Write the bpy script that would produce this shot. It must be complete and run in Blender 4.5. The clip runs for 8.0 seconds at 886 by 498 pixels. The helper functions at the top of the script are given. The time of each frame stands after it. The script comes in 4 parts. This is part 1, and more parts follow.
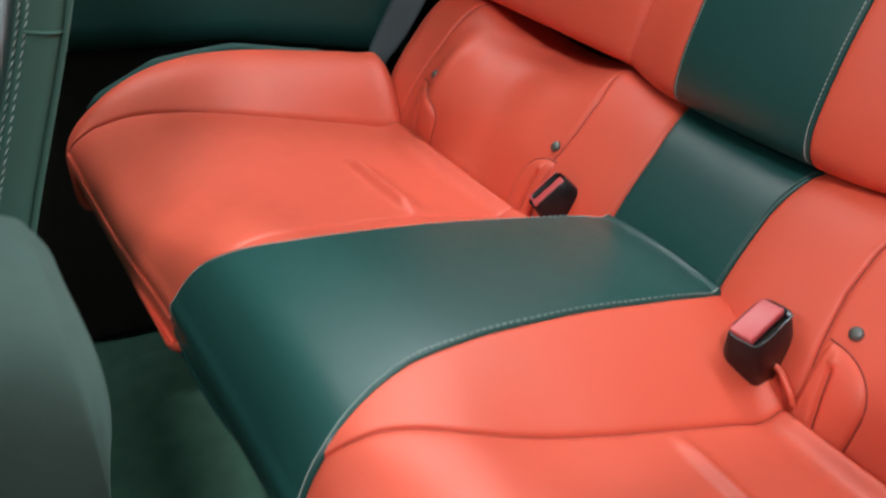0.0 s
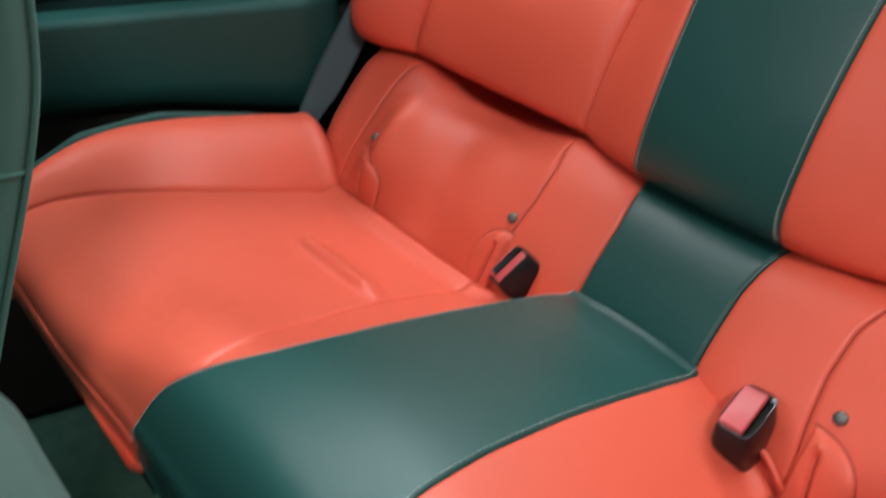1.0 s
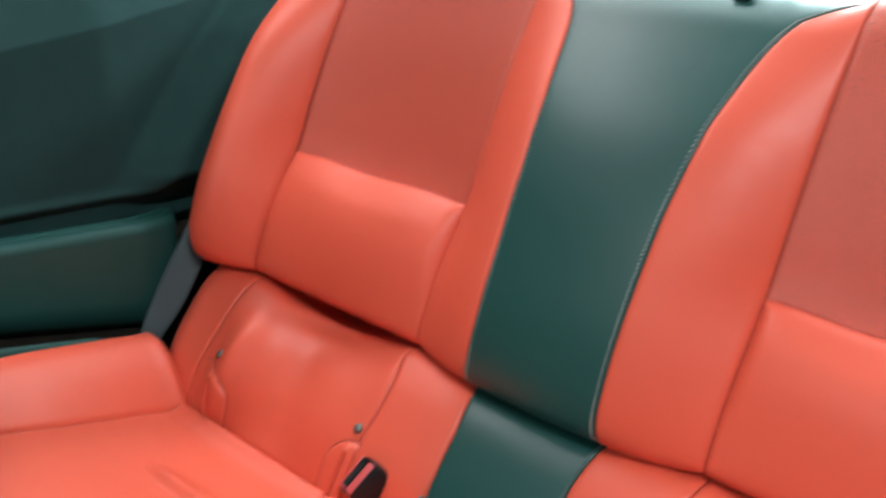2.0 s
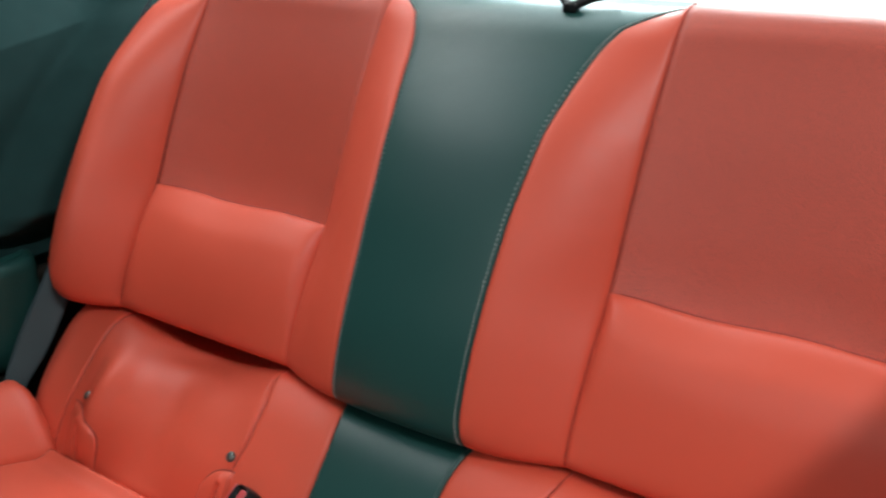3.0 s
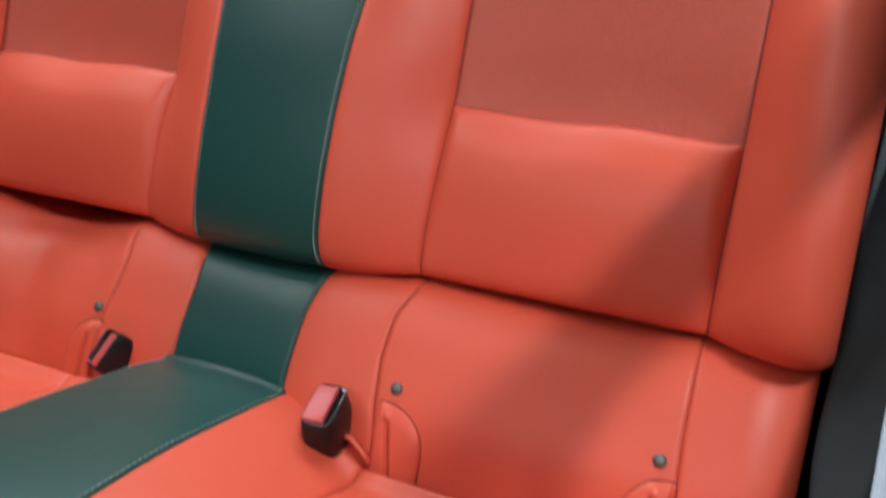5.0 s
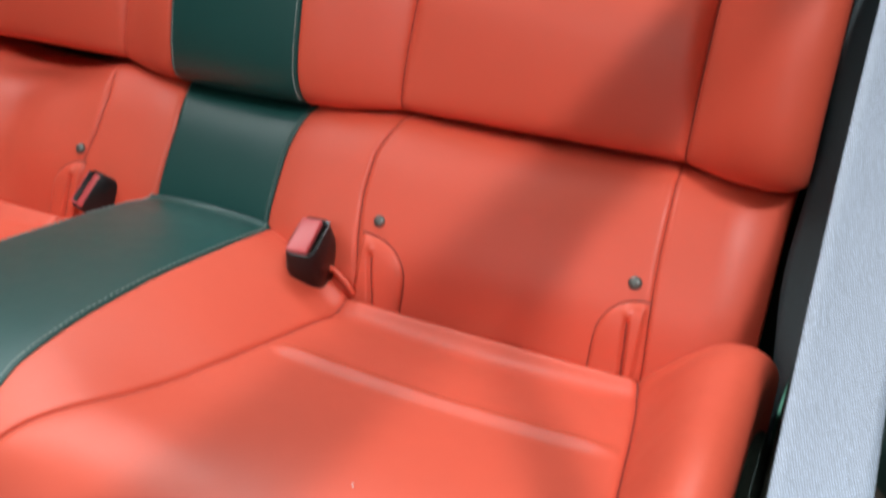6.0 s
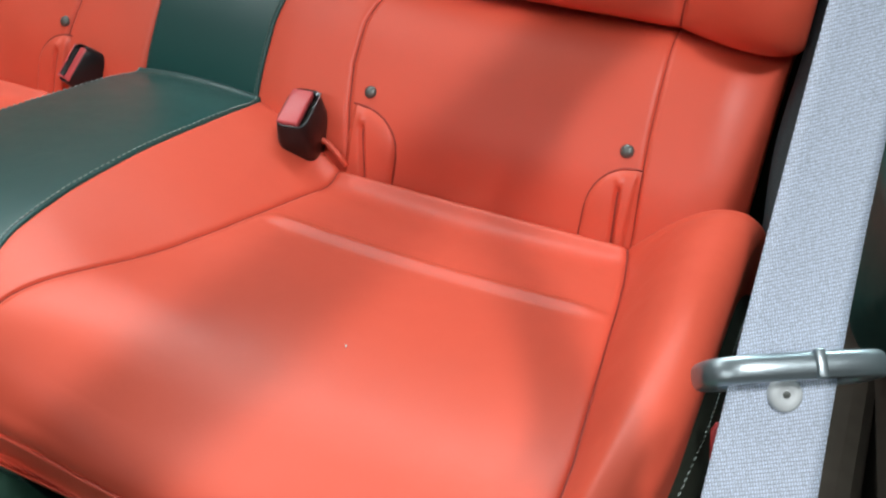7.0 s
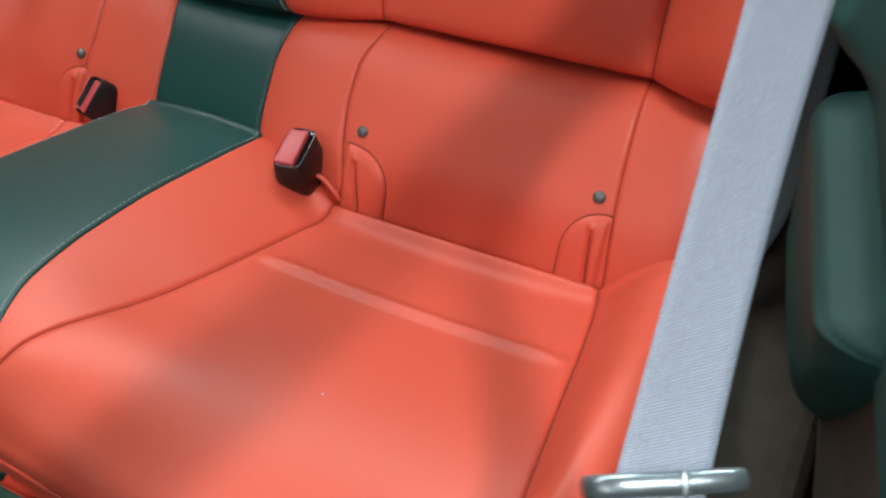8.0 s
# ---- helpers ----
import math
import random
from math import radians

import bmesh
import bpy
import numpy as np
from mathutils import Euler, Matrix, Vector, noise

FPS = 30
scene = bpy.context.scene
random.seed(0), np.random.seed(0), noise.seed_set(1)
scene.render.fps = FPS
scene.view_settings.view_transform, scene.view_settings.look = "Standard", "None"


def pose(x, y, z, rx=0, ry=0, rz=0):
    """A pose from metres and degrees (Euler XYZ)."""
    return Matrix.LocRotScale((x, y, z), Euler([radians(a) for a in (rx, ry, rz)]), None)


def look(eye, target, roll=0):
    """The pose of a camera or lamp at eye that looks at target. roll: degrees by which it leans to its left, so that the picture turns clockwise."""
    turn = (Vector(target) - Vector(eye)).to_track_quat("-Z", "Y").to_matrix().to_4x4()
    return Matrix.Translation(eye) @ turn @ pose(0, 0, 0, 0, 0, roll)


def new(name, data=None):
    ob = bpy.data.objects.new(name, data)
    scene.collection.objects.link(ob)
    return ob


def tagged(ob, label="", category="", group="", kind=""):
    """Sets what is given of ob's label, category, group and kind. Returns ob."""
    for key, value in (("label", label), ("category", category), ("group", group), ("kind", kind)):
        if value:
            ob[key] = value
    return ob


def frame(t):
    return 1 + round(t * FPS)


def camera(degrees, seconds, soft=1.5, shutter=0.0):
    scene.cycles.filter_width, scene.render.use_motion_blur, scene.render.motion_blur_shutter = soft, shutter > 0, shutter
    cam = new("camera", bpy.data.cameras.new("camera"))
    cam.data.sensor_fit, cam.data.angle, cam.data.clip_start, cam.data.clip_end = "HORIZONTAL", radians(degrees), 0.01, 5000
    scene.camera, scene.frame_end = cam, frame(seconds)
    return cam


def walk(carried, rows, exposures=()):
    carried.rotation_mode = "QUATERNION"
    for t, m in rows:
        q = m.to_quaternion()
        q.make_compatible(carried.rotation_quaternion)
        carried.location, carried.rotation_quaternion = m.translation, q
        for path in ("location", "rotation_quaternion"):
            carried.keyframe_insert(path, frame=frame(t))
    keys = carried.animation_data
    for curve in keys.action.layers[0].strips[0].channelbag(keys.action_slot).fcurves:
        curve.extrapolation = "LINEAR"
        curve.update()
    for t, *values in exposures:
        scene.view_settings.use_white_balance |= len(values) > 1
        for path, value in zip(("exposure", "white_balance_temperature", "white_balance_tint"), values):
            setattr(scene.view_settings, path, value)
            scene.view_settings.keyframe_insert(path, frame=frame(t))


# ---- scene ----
cam = camera(52.0, 8.0, soft=2.1, shutter=0.7)
PATH = [
    (0, (0.566, -0.614, 0.98), (-0.89, 0.239, -0.094), -0.8),
    (0.5, (0.495, -0.607, 1.002), (-0.894, 0.337, -0.085), -0.6),
    (1, (0.461, -0.637, 1.04), (-0.86, 0.412, -0.034), 0.8),
    (1.5, (0.473, -0.625, 1.097), (-0.827, 0.583, 0.174), 1.0),
    (2, (0.484, -0.665, 1.154), (-0.705, 0.738, 0.367), 1.6),
    (2.2, (0.501, -0.656, 1.15), (-0.67, 0.785, 0.408), 1.4),
    (3.3, (0.564, -0.647, 1.136), (-0.443, 0.93, 0.429), -0.4),
    (3.5, (0.582, -0.649, 1.124), (-0.412, 0.944, 0.436), -0.6),
    (4, (0.6, -0.663, 1.132), (-0.325, 0.959, 0.415), -1.0),
    (4.2, (0.612, -0.673, 1.105), (-0.301, 0.964, 0.408), -0.9),
    (5.5, (0.632, -0.702, 1.028), (-0.135, 0.856, 0.036), -1.2),
    (6, (0.647, -0.713, 1.005), (-0.102, 0.783, -0.091), -1.4),
    (6.5, (0.657, -0.718, 0.992), (-0.054, 0.703, -0.223), -1.6),
    (7, (0.658, -0.721, 0.992), (-0.029, 0.641, -0.301), -1.9),
    (7.5, (0.671, -0.708, 1.023), (-0.050, 0.619, -0.288), -2.7),
    (8, (0.704, -0.691, 1.087), (-0.027, 0.587, -0.267), -3.4),
]
walk(cam, [(t, look(eye, target, roll)) for t, eye, target, roll in PATH],
     exposures=[(0.0, -0.10), (1.0, -0.14), (1.5, -0.06), (2.0, 0.06), (3.3, -0.52), (4.2, -0.50), (5.5, -0.15), (7.0, -0.22), (8.0, -0.36)])

# ---------------------------------------------------------------- light
# an added closed hall with unseen lamps: one beside the open door, a long one along the far side, wide fill panels
# behind and before the car
world = bpy.data.worlds.new("dim_outdoors")
scene.world = world
world.use_nodes = True
world.node_tree.nodes["Background"].inputs["Color"].default_value = (0.75, 0.85, 1.0, 1)
world.node_tree.nodes["Background"].inputs["Strength"].default_value = 0.3
HALL = 3.6
# x, y, width, length, watts
LAMPS = ((2.05, -1.40, 0.09, 0.60, 122.0), (-1.80, 0.00, 0.15, 3.60, 95.0), (-0.30, 1.60, 3.00, 0.70, 105.0), (0.10, -4.10, 3.00, 0.80, 106.0))
for lamp_x, lamp_y, wide, long, watts in LAMPS:
    strip_lamp = new("unseen_lamp", bpy.data.lights.new("unseen_lamp", "AREA"))
    strip_lamp.data.shape = "RECTANGLE"
    strip_lamp.data.size = wide
    strip_lamp.data.size_y = long
    strip_lamp.data.energy = watts
    strip_lamp.data.color = (0.78, 0.97, 1.0) if lamp_y > 1 else (0.98, 0.99, 1.0)
    strip_lamp.matrix_world = pose(lamp_x, lamp_y, HALL - 0.14)
# unseen cool lamp over the floor behind the car, added to brighten the backrest's top
fill_lamp = new("rear_fill", bpy.data.lights.new("rear_fill", "AREA"))
fill_lamp.data.shape = "RECTANGLE"
fill_lamp.data.size, fill_lamp.data.size_y, fill_lamp.data.energy = 5.0, 1.4, 1700.0
fill_lamp.data.color = (0.78, 0.97, 1.0)
fill_lamp.matrix_world = pose(-0.3, 4.5, HALL + 0.02)
scene.view_settings.exposure = 0.1


# ---------------------------------------------------------------- materials
def base_material(name, rough=0.5, metal=0.0, spec=0.5):
    m = bpy.data.materials.new(name)
    m.use_nodes = True
    b = m.node_tree.nodes["Principled BSDF"]
    b.inputs["Roughness"].default_value = rough
    b.inputs["Metallic"].default_value = metal
    b.inputs["Specular IOR Level"].default_value = spec
    return m, m.node_tree.nodes, m.node_tree.links, b


def textured(name, colour, rough=0.5, metal=0.0, vary=0.12, big=6.0, fine=500.0, bump=0.1, depth=0.0004, spec=0.5, voronoi=True):
    """Colour with broad mottling, fine grain relief and uneven gloss, all in metres."""
    m, n, l, b = base_material(name, rough, metal, spec)
    co = n.new("ShaderNodeTexCoord")
    n1 = n.new("ShaderNodeTexNoise")
    n1.inputs["Scale"].default_value = big
    n1.inputs["Detail"].default_value = 4
    l.new(co.outputs["Object"], n1.inputs["Vector"])
    ramp = n.new("ShaderNodeMix")
    ramp.data_type = "RGBA"
    ramp.inputs["A"].default_value = (*[c * (1 - vary) for c in colour], 1)
    ramp.inputs["B"].default_value = (*[min(1, c * (1 + vary)) for c in colour], 1)
    l.new(n1.outputs["Fac"], ramp.inputs["Factor"])
    l.new(ramp.outputs["Result"], b.inputs["Base Color"])
    if voronoi:
        g = n.new("ShaderNodeTexVoronoi")
        g.feature = "DISTANCE_TO_EDGE"
        out = "Distance"
    else:
        g = n.new("ShaderNodeTexNoise")
        g.inputs["Detail"].default_value = 3
        out = "Fac"
    g.inputs["Scale"].default_value = fine
    l.new(co.outputs["Object"], g.inputs["Vector"])
    n2 = n.new("ShaderNodeTexNoise")
    n2.inputs["Scale"].default_value = 45
    l.new(co.outputs["Object"], n2.inputs["Vector"])
    bp = n.new("ShaderNodeBump")
    bp.inputs["Strength"].default_value = bump
    bp.inputs["Distance"].default_value = depth
    l.new(g.outputs[out], bp.inputs["Height"])
    bp2 = n.new("ShaderNodeBump")
    bp2.inputs["Strength"].default_value = 0.25
    bp2.inputs["Distance"].default_value = 0.0012
    l.new(n2.outputs["Fac"], bp2.inputs["Height"])
    l.new(bp.outputs["Normal"], bp2.inputs["Normal"])
    l.new(bp2.outputs["Normal"], b.inputs["Normal"])
    mr = n.new("ShaderNodeMapRange")
    mr.inputs["To Min"].default_value = rough - 0.05
    mr.inputs["To Max"].default_value = rough + 0.07
    l.new(n2.outputs["Fac"], mr.inputs["Value"])
    l.new(mr.outputs["Result"], b.inputs["Roughness"])
    return m


RED = textured("coral_leather", (0.63, 0.090, 0.050), rough=0.44, spec=0.38, vary=0.07, fine=900, bump=0.12)
GREEN = textured("green_leather", (0.011, 0.057, 0.051), rough=0.36, vary=0.10, fine=900, bump=0.14, spec=0.40)
GREEN_TRIM = textured("green_trim", (0.012, 0.064, 0.057), rough=0.55, vary=0.10, fine=1400, bump=0.15, spec=0.35)
SIDE_DARK = textured("darker_green_trim", (0.010, 0.036, 0.035), rough=0.85, vary=0.15, big=30, fine=1600, bump=0.4, depth=0.0008, spec=0.2, voronoi=False)
FRONT_GREEN = textured("dark_green_leather", (0.032, 0.084, 0.066), rough=0.6, vary=0.2, fine=800, bump=0.2)
CONSOLE = textured("green_suede", (0.029, 0.046, 0.039), rough=0.8, vary=0.32, big=16, fine=1400, bump=0.5, depth=0.0012, spec=0.2, voronoi=False)
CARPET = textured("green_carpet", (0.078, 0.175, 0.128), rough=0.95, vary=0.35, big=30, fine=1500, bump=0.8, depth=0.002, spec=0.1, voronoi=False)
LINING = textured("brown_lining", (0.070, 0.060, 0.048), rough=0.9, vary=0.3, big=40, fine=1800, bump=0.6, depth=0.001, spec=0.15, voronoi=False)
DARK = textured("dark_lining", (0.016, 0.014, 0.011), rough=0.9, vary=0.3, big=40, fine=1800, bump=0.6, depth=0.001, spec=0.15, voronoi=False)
BLACK = textured("black_plastic", (0.008, 0.008, 0.009), rough=0.33, spec=0.35, vary=0.2, fine=2500, bump=0.08)
BUTTON_RED = textured("red_plastic", (0.46, 0.065, 0.070), rough=0.4, vary=0.1, fine=2500, bump=0.05)
CHROME = textured("bright_metal", (0.75, 0.77, 0.78), rough=0.18, metal=1.0, vary=0.05, fine=2000, bump=0.03)
GREY_METAL = textured("grey_coated_metal", (0.26, 0.31, 0.33), rough=0.30, metal=0.75, vary=0.12, big=60, fine=1500, bump=0.15)
STUD = textured("grey_stud", (0.12, 0.13, 0.12), rough=0.4, metal=0.5, vary=0.2, fine=2500, bump=0.1)
IVORY = textured("ivory_plastic", (0.52, 0.56, 0.57), rough=0.45, vary=0.06, fine=2500, bump=0.05)
THREAD = textured("pale_thread", (0.28, 0.33, 0.31), rough=0.8, vary=0.1, fine=4000, bump=0.2, voronoi=False)
GREEN_THREAD = textured("grey_green_thread", (0.11, 0.16, 0.14), rough=0.8, vary=0.1, fine=4000, bump=0.2, voronoi=False)
# cord laid in the grooves: seam thread, darkened to carry their shade
SEAM_SHADE = textured("seam_shade_leather", (0.26, 0.030, 0.018), rough=0.6, vary=0.1, fine=900)
PAINT = textured("dark_paint", (0.02, 0.05, 0.04), rough=0.3, vary=0.05, fine=2000, bump=0.02)
GROUND = textured("concrete", (0.10, 0.10, 0.097), rough=0.85, vary=0.2, big=2, fine=60, depth=0.004, voronoi=False)


def dark_dotted(m):
    """Mixes fine dark dots, scattered at random, into a leather's colour, which darkens it."""
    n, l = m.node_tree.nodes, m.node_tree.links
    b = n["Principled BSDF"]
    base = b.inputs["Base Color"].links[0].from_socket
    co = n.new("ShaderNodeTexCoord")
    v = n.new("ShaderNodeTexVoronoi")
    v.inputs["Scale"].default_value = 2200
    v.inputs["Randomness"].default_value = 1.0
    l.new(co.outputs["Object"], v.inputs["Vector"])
    dot_mask = n.new("ShaderNodeMapRange")
    dot_mask.inputs["From Min"].default_value = 0.30
    dot_mask.inputs["From Max"].default_value = 0.50
    l.new(v.outputs["Distance"], dot_mask.inputs["Value"])
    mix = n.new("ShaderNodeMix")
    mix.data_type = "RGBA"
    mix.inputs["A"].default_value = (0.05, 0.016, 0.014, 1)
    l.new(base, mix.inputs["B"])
    l.new(dot_mask.outputs["Result"], mix.inputs["Factor"])
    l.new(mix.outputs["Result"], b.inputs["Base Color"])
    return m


DOTTED = dark_dotted(textured("dotted_leather", (0.60, 0.094, 0.056), rough=0.5, spec=0.42, vary=0.07, fine=900, bump=0.12))


def webbing_material(name, colour):
    m, n, l, b = base_material(name, 0.55)
    uv = n.new("ShaderNodeUVMap")
    sep = n.new("ShaderNodeSeparateXYZ")
    l.new(uv.outputs["UV"], sep.inputs["Vector"])
    w1 = n.new("ShaderNodeTexWave")
    w1.bands_direction = "Y"
    w1.inputs["Scale"].default_value = 105
    w1.inputs["Distortion"].default_value = 0.6
    w1.inputs["Detail Scale"].default_value = 4
    w2 = n.new("ShaderNodeTexBrick")
    w2.offset = 0.5
    w2.inputs["Scale"].default_value = 1.0
    w2.inputs["Brick Width"].default_value = 0.0012
    w2.inputs["Row Height"].default_value = 0.0017
    w2.inputs["Mortar Size"].default_value = 0.00035
    w2.inputs["Mortar Smooth"].default_value = 0.6
    w2.inputs["Color1"].default_value = (1, 1, 1, 1)
    w2.inputs["Color2"].default_value = (0.8, 0.8, 0.8, 1)
    w2.inputs["Mortar"].default_value = (0.25, 0.25, 0.25, 1)
    no = n.new("ShaderNodeTexNoise")
    no.inputs["Scale"].default_value = 900
    co = n.new("ShaderNodeTexCoord")
    l.new(co.outputs["Object"], no.inputs["Vector"])
    l.new(uv.outputs["UV"], w1.inputs["Vector"])
    l.new(uv.outputs["UV"], w2.inputs["Vector"])
    mix = n.new("ShaderNodeMath")
    mix.operation = "MULTIPLY"
    l.new(w2.outputs["Color"], mix.inputs[0])
    l.new(no.outputs["Fac"], mix.inputs[1])
    c = n.new("ShaderNodeMix")
    c.data_type = "RGBA"
    c.inputs["A"].default_value = (*[k * 0.45 for k in colour], 1)
    c.inputs["B"].default_value = (*colour, 1)
    mr = n.new("ShaderNodeMapRange")
    mr.inputs["From Min"].default_value = 0.1
    mr.inputs["From Max"].default_value = 0.5
    l.new(mix.outputs["Value"], mr.inputs["Value"])
    l.new(mr.outputs["Result"], c.inputs["Factor"])
    l.new(c.outputs["Result"], b.inputs["Base Color"])
    bp = n.new("ShaderNodeBump")
    bp.inputs["Strength"].default_value = 0.6
    bp.inputs["Distance"].default_value = 0.0005
    l.new(mix.outputs["Value"], bp.inputs["Height"])
    l.new(bp.outputs["Normal"], b.inputs["Normal"])
    return m


WEB = webbing_material("grey_webbing", (0.68, 0.78, 0.94))
# rear belts' grey webbing, with the shade beside the backrest put into its colour
WEB_DARK = webbing_material("darkened_webbing", (0.042, 0.075, 0.086))


# ---------------------------------------------------------------- mesh helpers
def mesh_object(name, bm, material, parent=None, label="", smooth=True):
    bmesh.ops.recalc_face_normals(bm, faces=bm.faces)
    me = bpy.data.meshes.new(name)
    bm.to_mesh(me)
    bm.free()
    me.materials.append(material)
    if smooth:
        for p in me.polygons:
            p.use_smooth = True
    ob = new(name, me)
    if parent:
        ob.parent = parent
    if label:
        ob["label"] = label
    return ob


def part(name, bm, material, parent, label="", smooth=True):
    return mesh_object(name, bm, material, parent, label, smooth)


def empty(name, label, category, group="", kind=""):
    return tagged(new(name), label, category, group, kind)


def spline(knots, t):
    """Catmull-Rom through knots at t in 0..len-1."""
    n = len(knots)
    t = min(max(t, 0.0), n - 1.0)
    i = min(int(t), n - 2)
    f = t - i
    p1, p2 = np.array(knots[i], float), np.array(knots[i + 1], float)
    p0 = np.array(knots[i - 1], float) if i > 0 else 2 * p1 - p2
    p3 = np.array(knots[i + 2], float) if i + 2 < n else 2 * p2 - p1
    return 0.5 * (2 * p1 + (p2 - p0) * f + (2 * p0 - 5 * p1 + 4 * p2 - p3) * f * f + (3 * p1 - p0 - 3 * p2 + p3) * f ** 3)


def lerp(a, b, t):
    return a + (b - a) * t


def smooth01(t):
    t = min(max(t, 0.0), 1.0)
    return t * t * (3 - 2 * t)


def table(pairs, x):
    xs = [p[0] for p in pairs]
    ys = [p[1] for p in pairs]
    if xs[0] > xs[-1]:
        xs, ys = xs[::-1], ys[::-1]
    return float(np.interp(x, xs, ys))


def patch(f, nu, nv, dip=0.003, wide=0.006, inward=(0, 0, -1), skirt=0.02, edges="uvUV", lengths=(0.2, 0.4)):
    """A sewn cover piece: a grid of f(u, v), u and v in 0..1, whose edges roll down by dip into the seams and go on inward as a hem."""
    bm = bmesh.new()

    def spaced(n, ln):
        w = wide / ln
        core = [w + (1 - 2 * w) * i / n for i in range(n + 1)]
        return [0, w * 0.15, w * 0.4, w * 0.7] + core + [1 - w * 0.7, 1 - w * 0.4, 1 - w * 0.15, 1]

    us, vs = spaced(nu, lengths[0]), spaced(nv, lengths[1])
    inw = Vector(inward)
    rows = []
    for v in vs:
        row = []
        for u in us:
            p = Vector(f(u, v))
            d = 0.0
            for k, a in (("u", u * lengths[0]), ("U", (1 - u) * lengths[0]), ("v", v * lengths[1]), ("V", (1 - v) * lengths[1])):
                if k in edges and a < wide:
                    d = max(d, 1 - math.sqrt(max(0.0, 1 - (1 - a / wide) ** 2)))
            row.append(bm.verts.new(p + inw * (dip * d)))
        rows.append(row)
    for j in range(len(vs) - 1):
        for i in range(len(us) - 1):
            bm.faces.new((rows[j][i], rows[j][i + 1], rows[j + 1][i + 1], rows[j + 1][i]))
    if skirt:
        ring = [rows[0][i] for i in range(len(us))] + [rows[j][-1] for j in range(1, len(vs))]
        ring += [rows[-1][i] for i in range(len(us) - 2, -1, -1)] + [rows[j][0] for j in range(len(vs) - 2, 0, -1)]
        low = [bm.verts.new(v.co + inw * skirt) for v in ring]
        for i in range(len(ring)):
            j = (i + 1) % len(ring)
            bm.faces.new((ring[i], ring[j], low[j], low[i]))
    return bm


def frange(a, b, n):
    return [a + (b - a) * i / n for i in range(n + 1)]


def grid(f, us, vs):
    bm = bmesh.new()
    rows = [[bm.verts.new(f(u, v)) for u in us] for v in vs]
    for a, b in zip(rows, rows[1:]):
        for i in range(len(us) - 1):
            bm.faces.new((a[i], a[i + 1], b[i + 1], b[i]))
    return bm


def tube(points, r, sides=8, closed=False, cap=True, bm=None):
    """A round cord along points."""
    bm = bm or bmesh.new()
    pts = [Vector(p) for p in points]
    n = len(pts)
    rings = []
    up = Vector((0.31, 0.17, 0.93))
    for i, p in enumerate(pts):
        a = pts[(i - 1) % n] if closed or i else pts[0]
        b = pts[(i + 1) % n] if closed or i < n - 1 else pts[-1]
        d = (b - a).normalized()
        x = d.cross(up).normalized()
        y = d.cross(x)
        rr = r[i] if isinstance(r, (list, tuple)) else r
        rings.append([bm.verts.new(p + (x * math.cos(k * 2 * math.pi / sides) + y * math.sin(k * 2 * math.pi / sides)) * rr) for k in range(sides)])
    for i in range(n if closed else n - 1):
        q, w = rings[i], rings[(i + 1) % n]
        for k in range(sides):
            bm.faces.new((q[k], q[(k + 1) % sides], w[(k + 1) % sides], w[k]))
    if cap and not closed:
        bm.faces.new(rings[0])
        bm.faces.new(rings[-1])
    return bm


def rounded_box(size, r=0.004, seg=3, m=Matrix()):
    bm = bmesh.new()
    bmesh.ops.create_cube(bm, size=1.0)
    bmesh.ops.scale(bm, vec=size, verts=bm.verts)
    if r:
        bmesh.ops.bevel(bm, geom=list(bm.edges), offset=r, segments=seg, profile=0.5, affect="EDGES")
    bm.transform(m)
    return bm


def extruded(outline, depth, m=Matrix(), r=0.0, seg=2):
    """A slab of the outline in its x-y plane, depth along z."""
    bm = bmesh.new()
    lo = [bm.verts.new((x, y, 0)) for x, y in outline]
    hi = [bm.verts.new((x, y, depth)) for x, y in outline]
    n = len(lo)
    bm.faces.new(lo)
    bm.faces.new(hi)
    for i in range(n):
        bm.faces.new((lo[i], lo[(i + 1) % n], hi[(i + 1) % n], hi[i]))
    if r:
        bmesh.ops.recalc_face_normals(bm, faces=bm.faces)
        es = [e for e in bm.edges if e.calc_face_angle(0) > 0.9]
        bmesh.ops.bevel(bm, geom=es, offset=r, segments=seg, profile=0.5, affect="EDGES")
    bm.transform(m)
    return bm


def joined(*bms):
    out = bms[0]
    for b in bms[1:]:
        me = bpy.data.meshes.new("joining")
        b.to_mesh(me)
        b.free()
        out.from_mesh(me)
        bpy.data.meshes.remove(me)
    return out


def stitches(curve, count, length=0.0042, r=0.0006, up=(0, 0, 1), lift=0.0006):
    """Short threads laid end to end along curve(t), t in 0..1."""
    bm = bmesh.new()
    upv = Vector(up)
    for i in range(count):
        t = (i + 0.5) / count
        a, b = Vector(curve(max(0, t - 0.002))), Vector(curve(min(1, t + 0.002)))
        d = (b - a).normalized()
        side = d.cross(upv).normalized()
        nrm = side.cross(d)
        c = Vector(curve(t)) + nrm * lift
        d = (d + side * 0.18).normalized()
        ends = []
        for k, rr in ((-0.5, 0.45), (-0.3, 1), (0.3, 1), (0.5, 0.45)):
            ctr = c + d * length * k
            ends.append([bm.verts.new(ctr + (side * math.cos(q * math.pi / 2) + nrm * math.sin(q * math.pi / 2)) * r * rr) for q in range(4)])
        for j in range(3):
            for q in range(4):
                bm.faces.new((ends[j][q], ends[j][(q + 1) % 4], ends[j + 1][(q + 1) % 4], ends[j + 1][q]))
    return bm


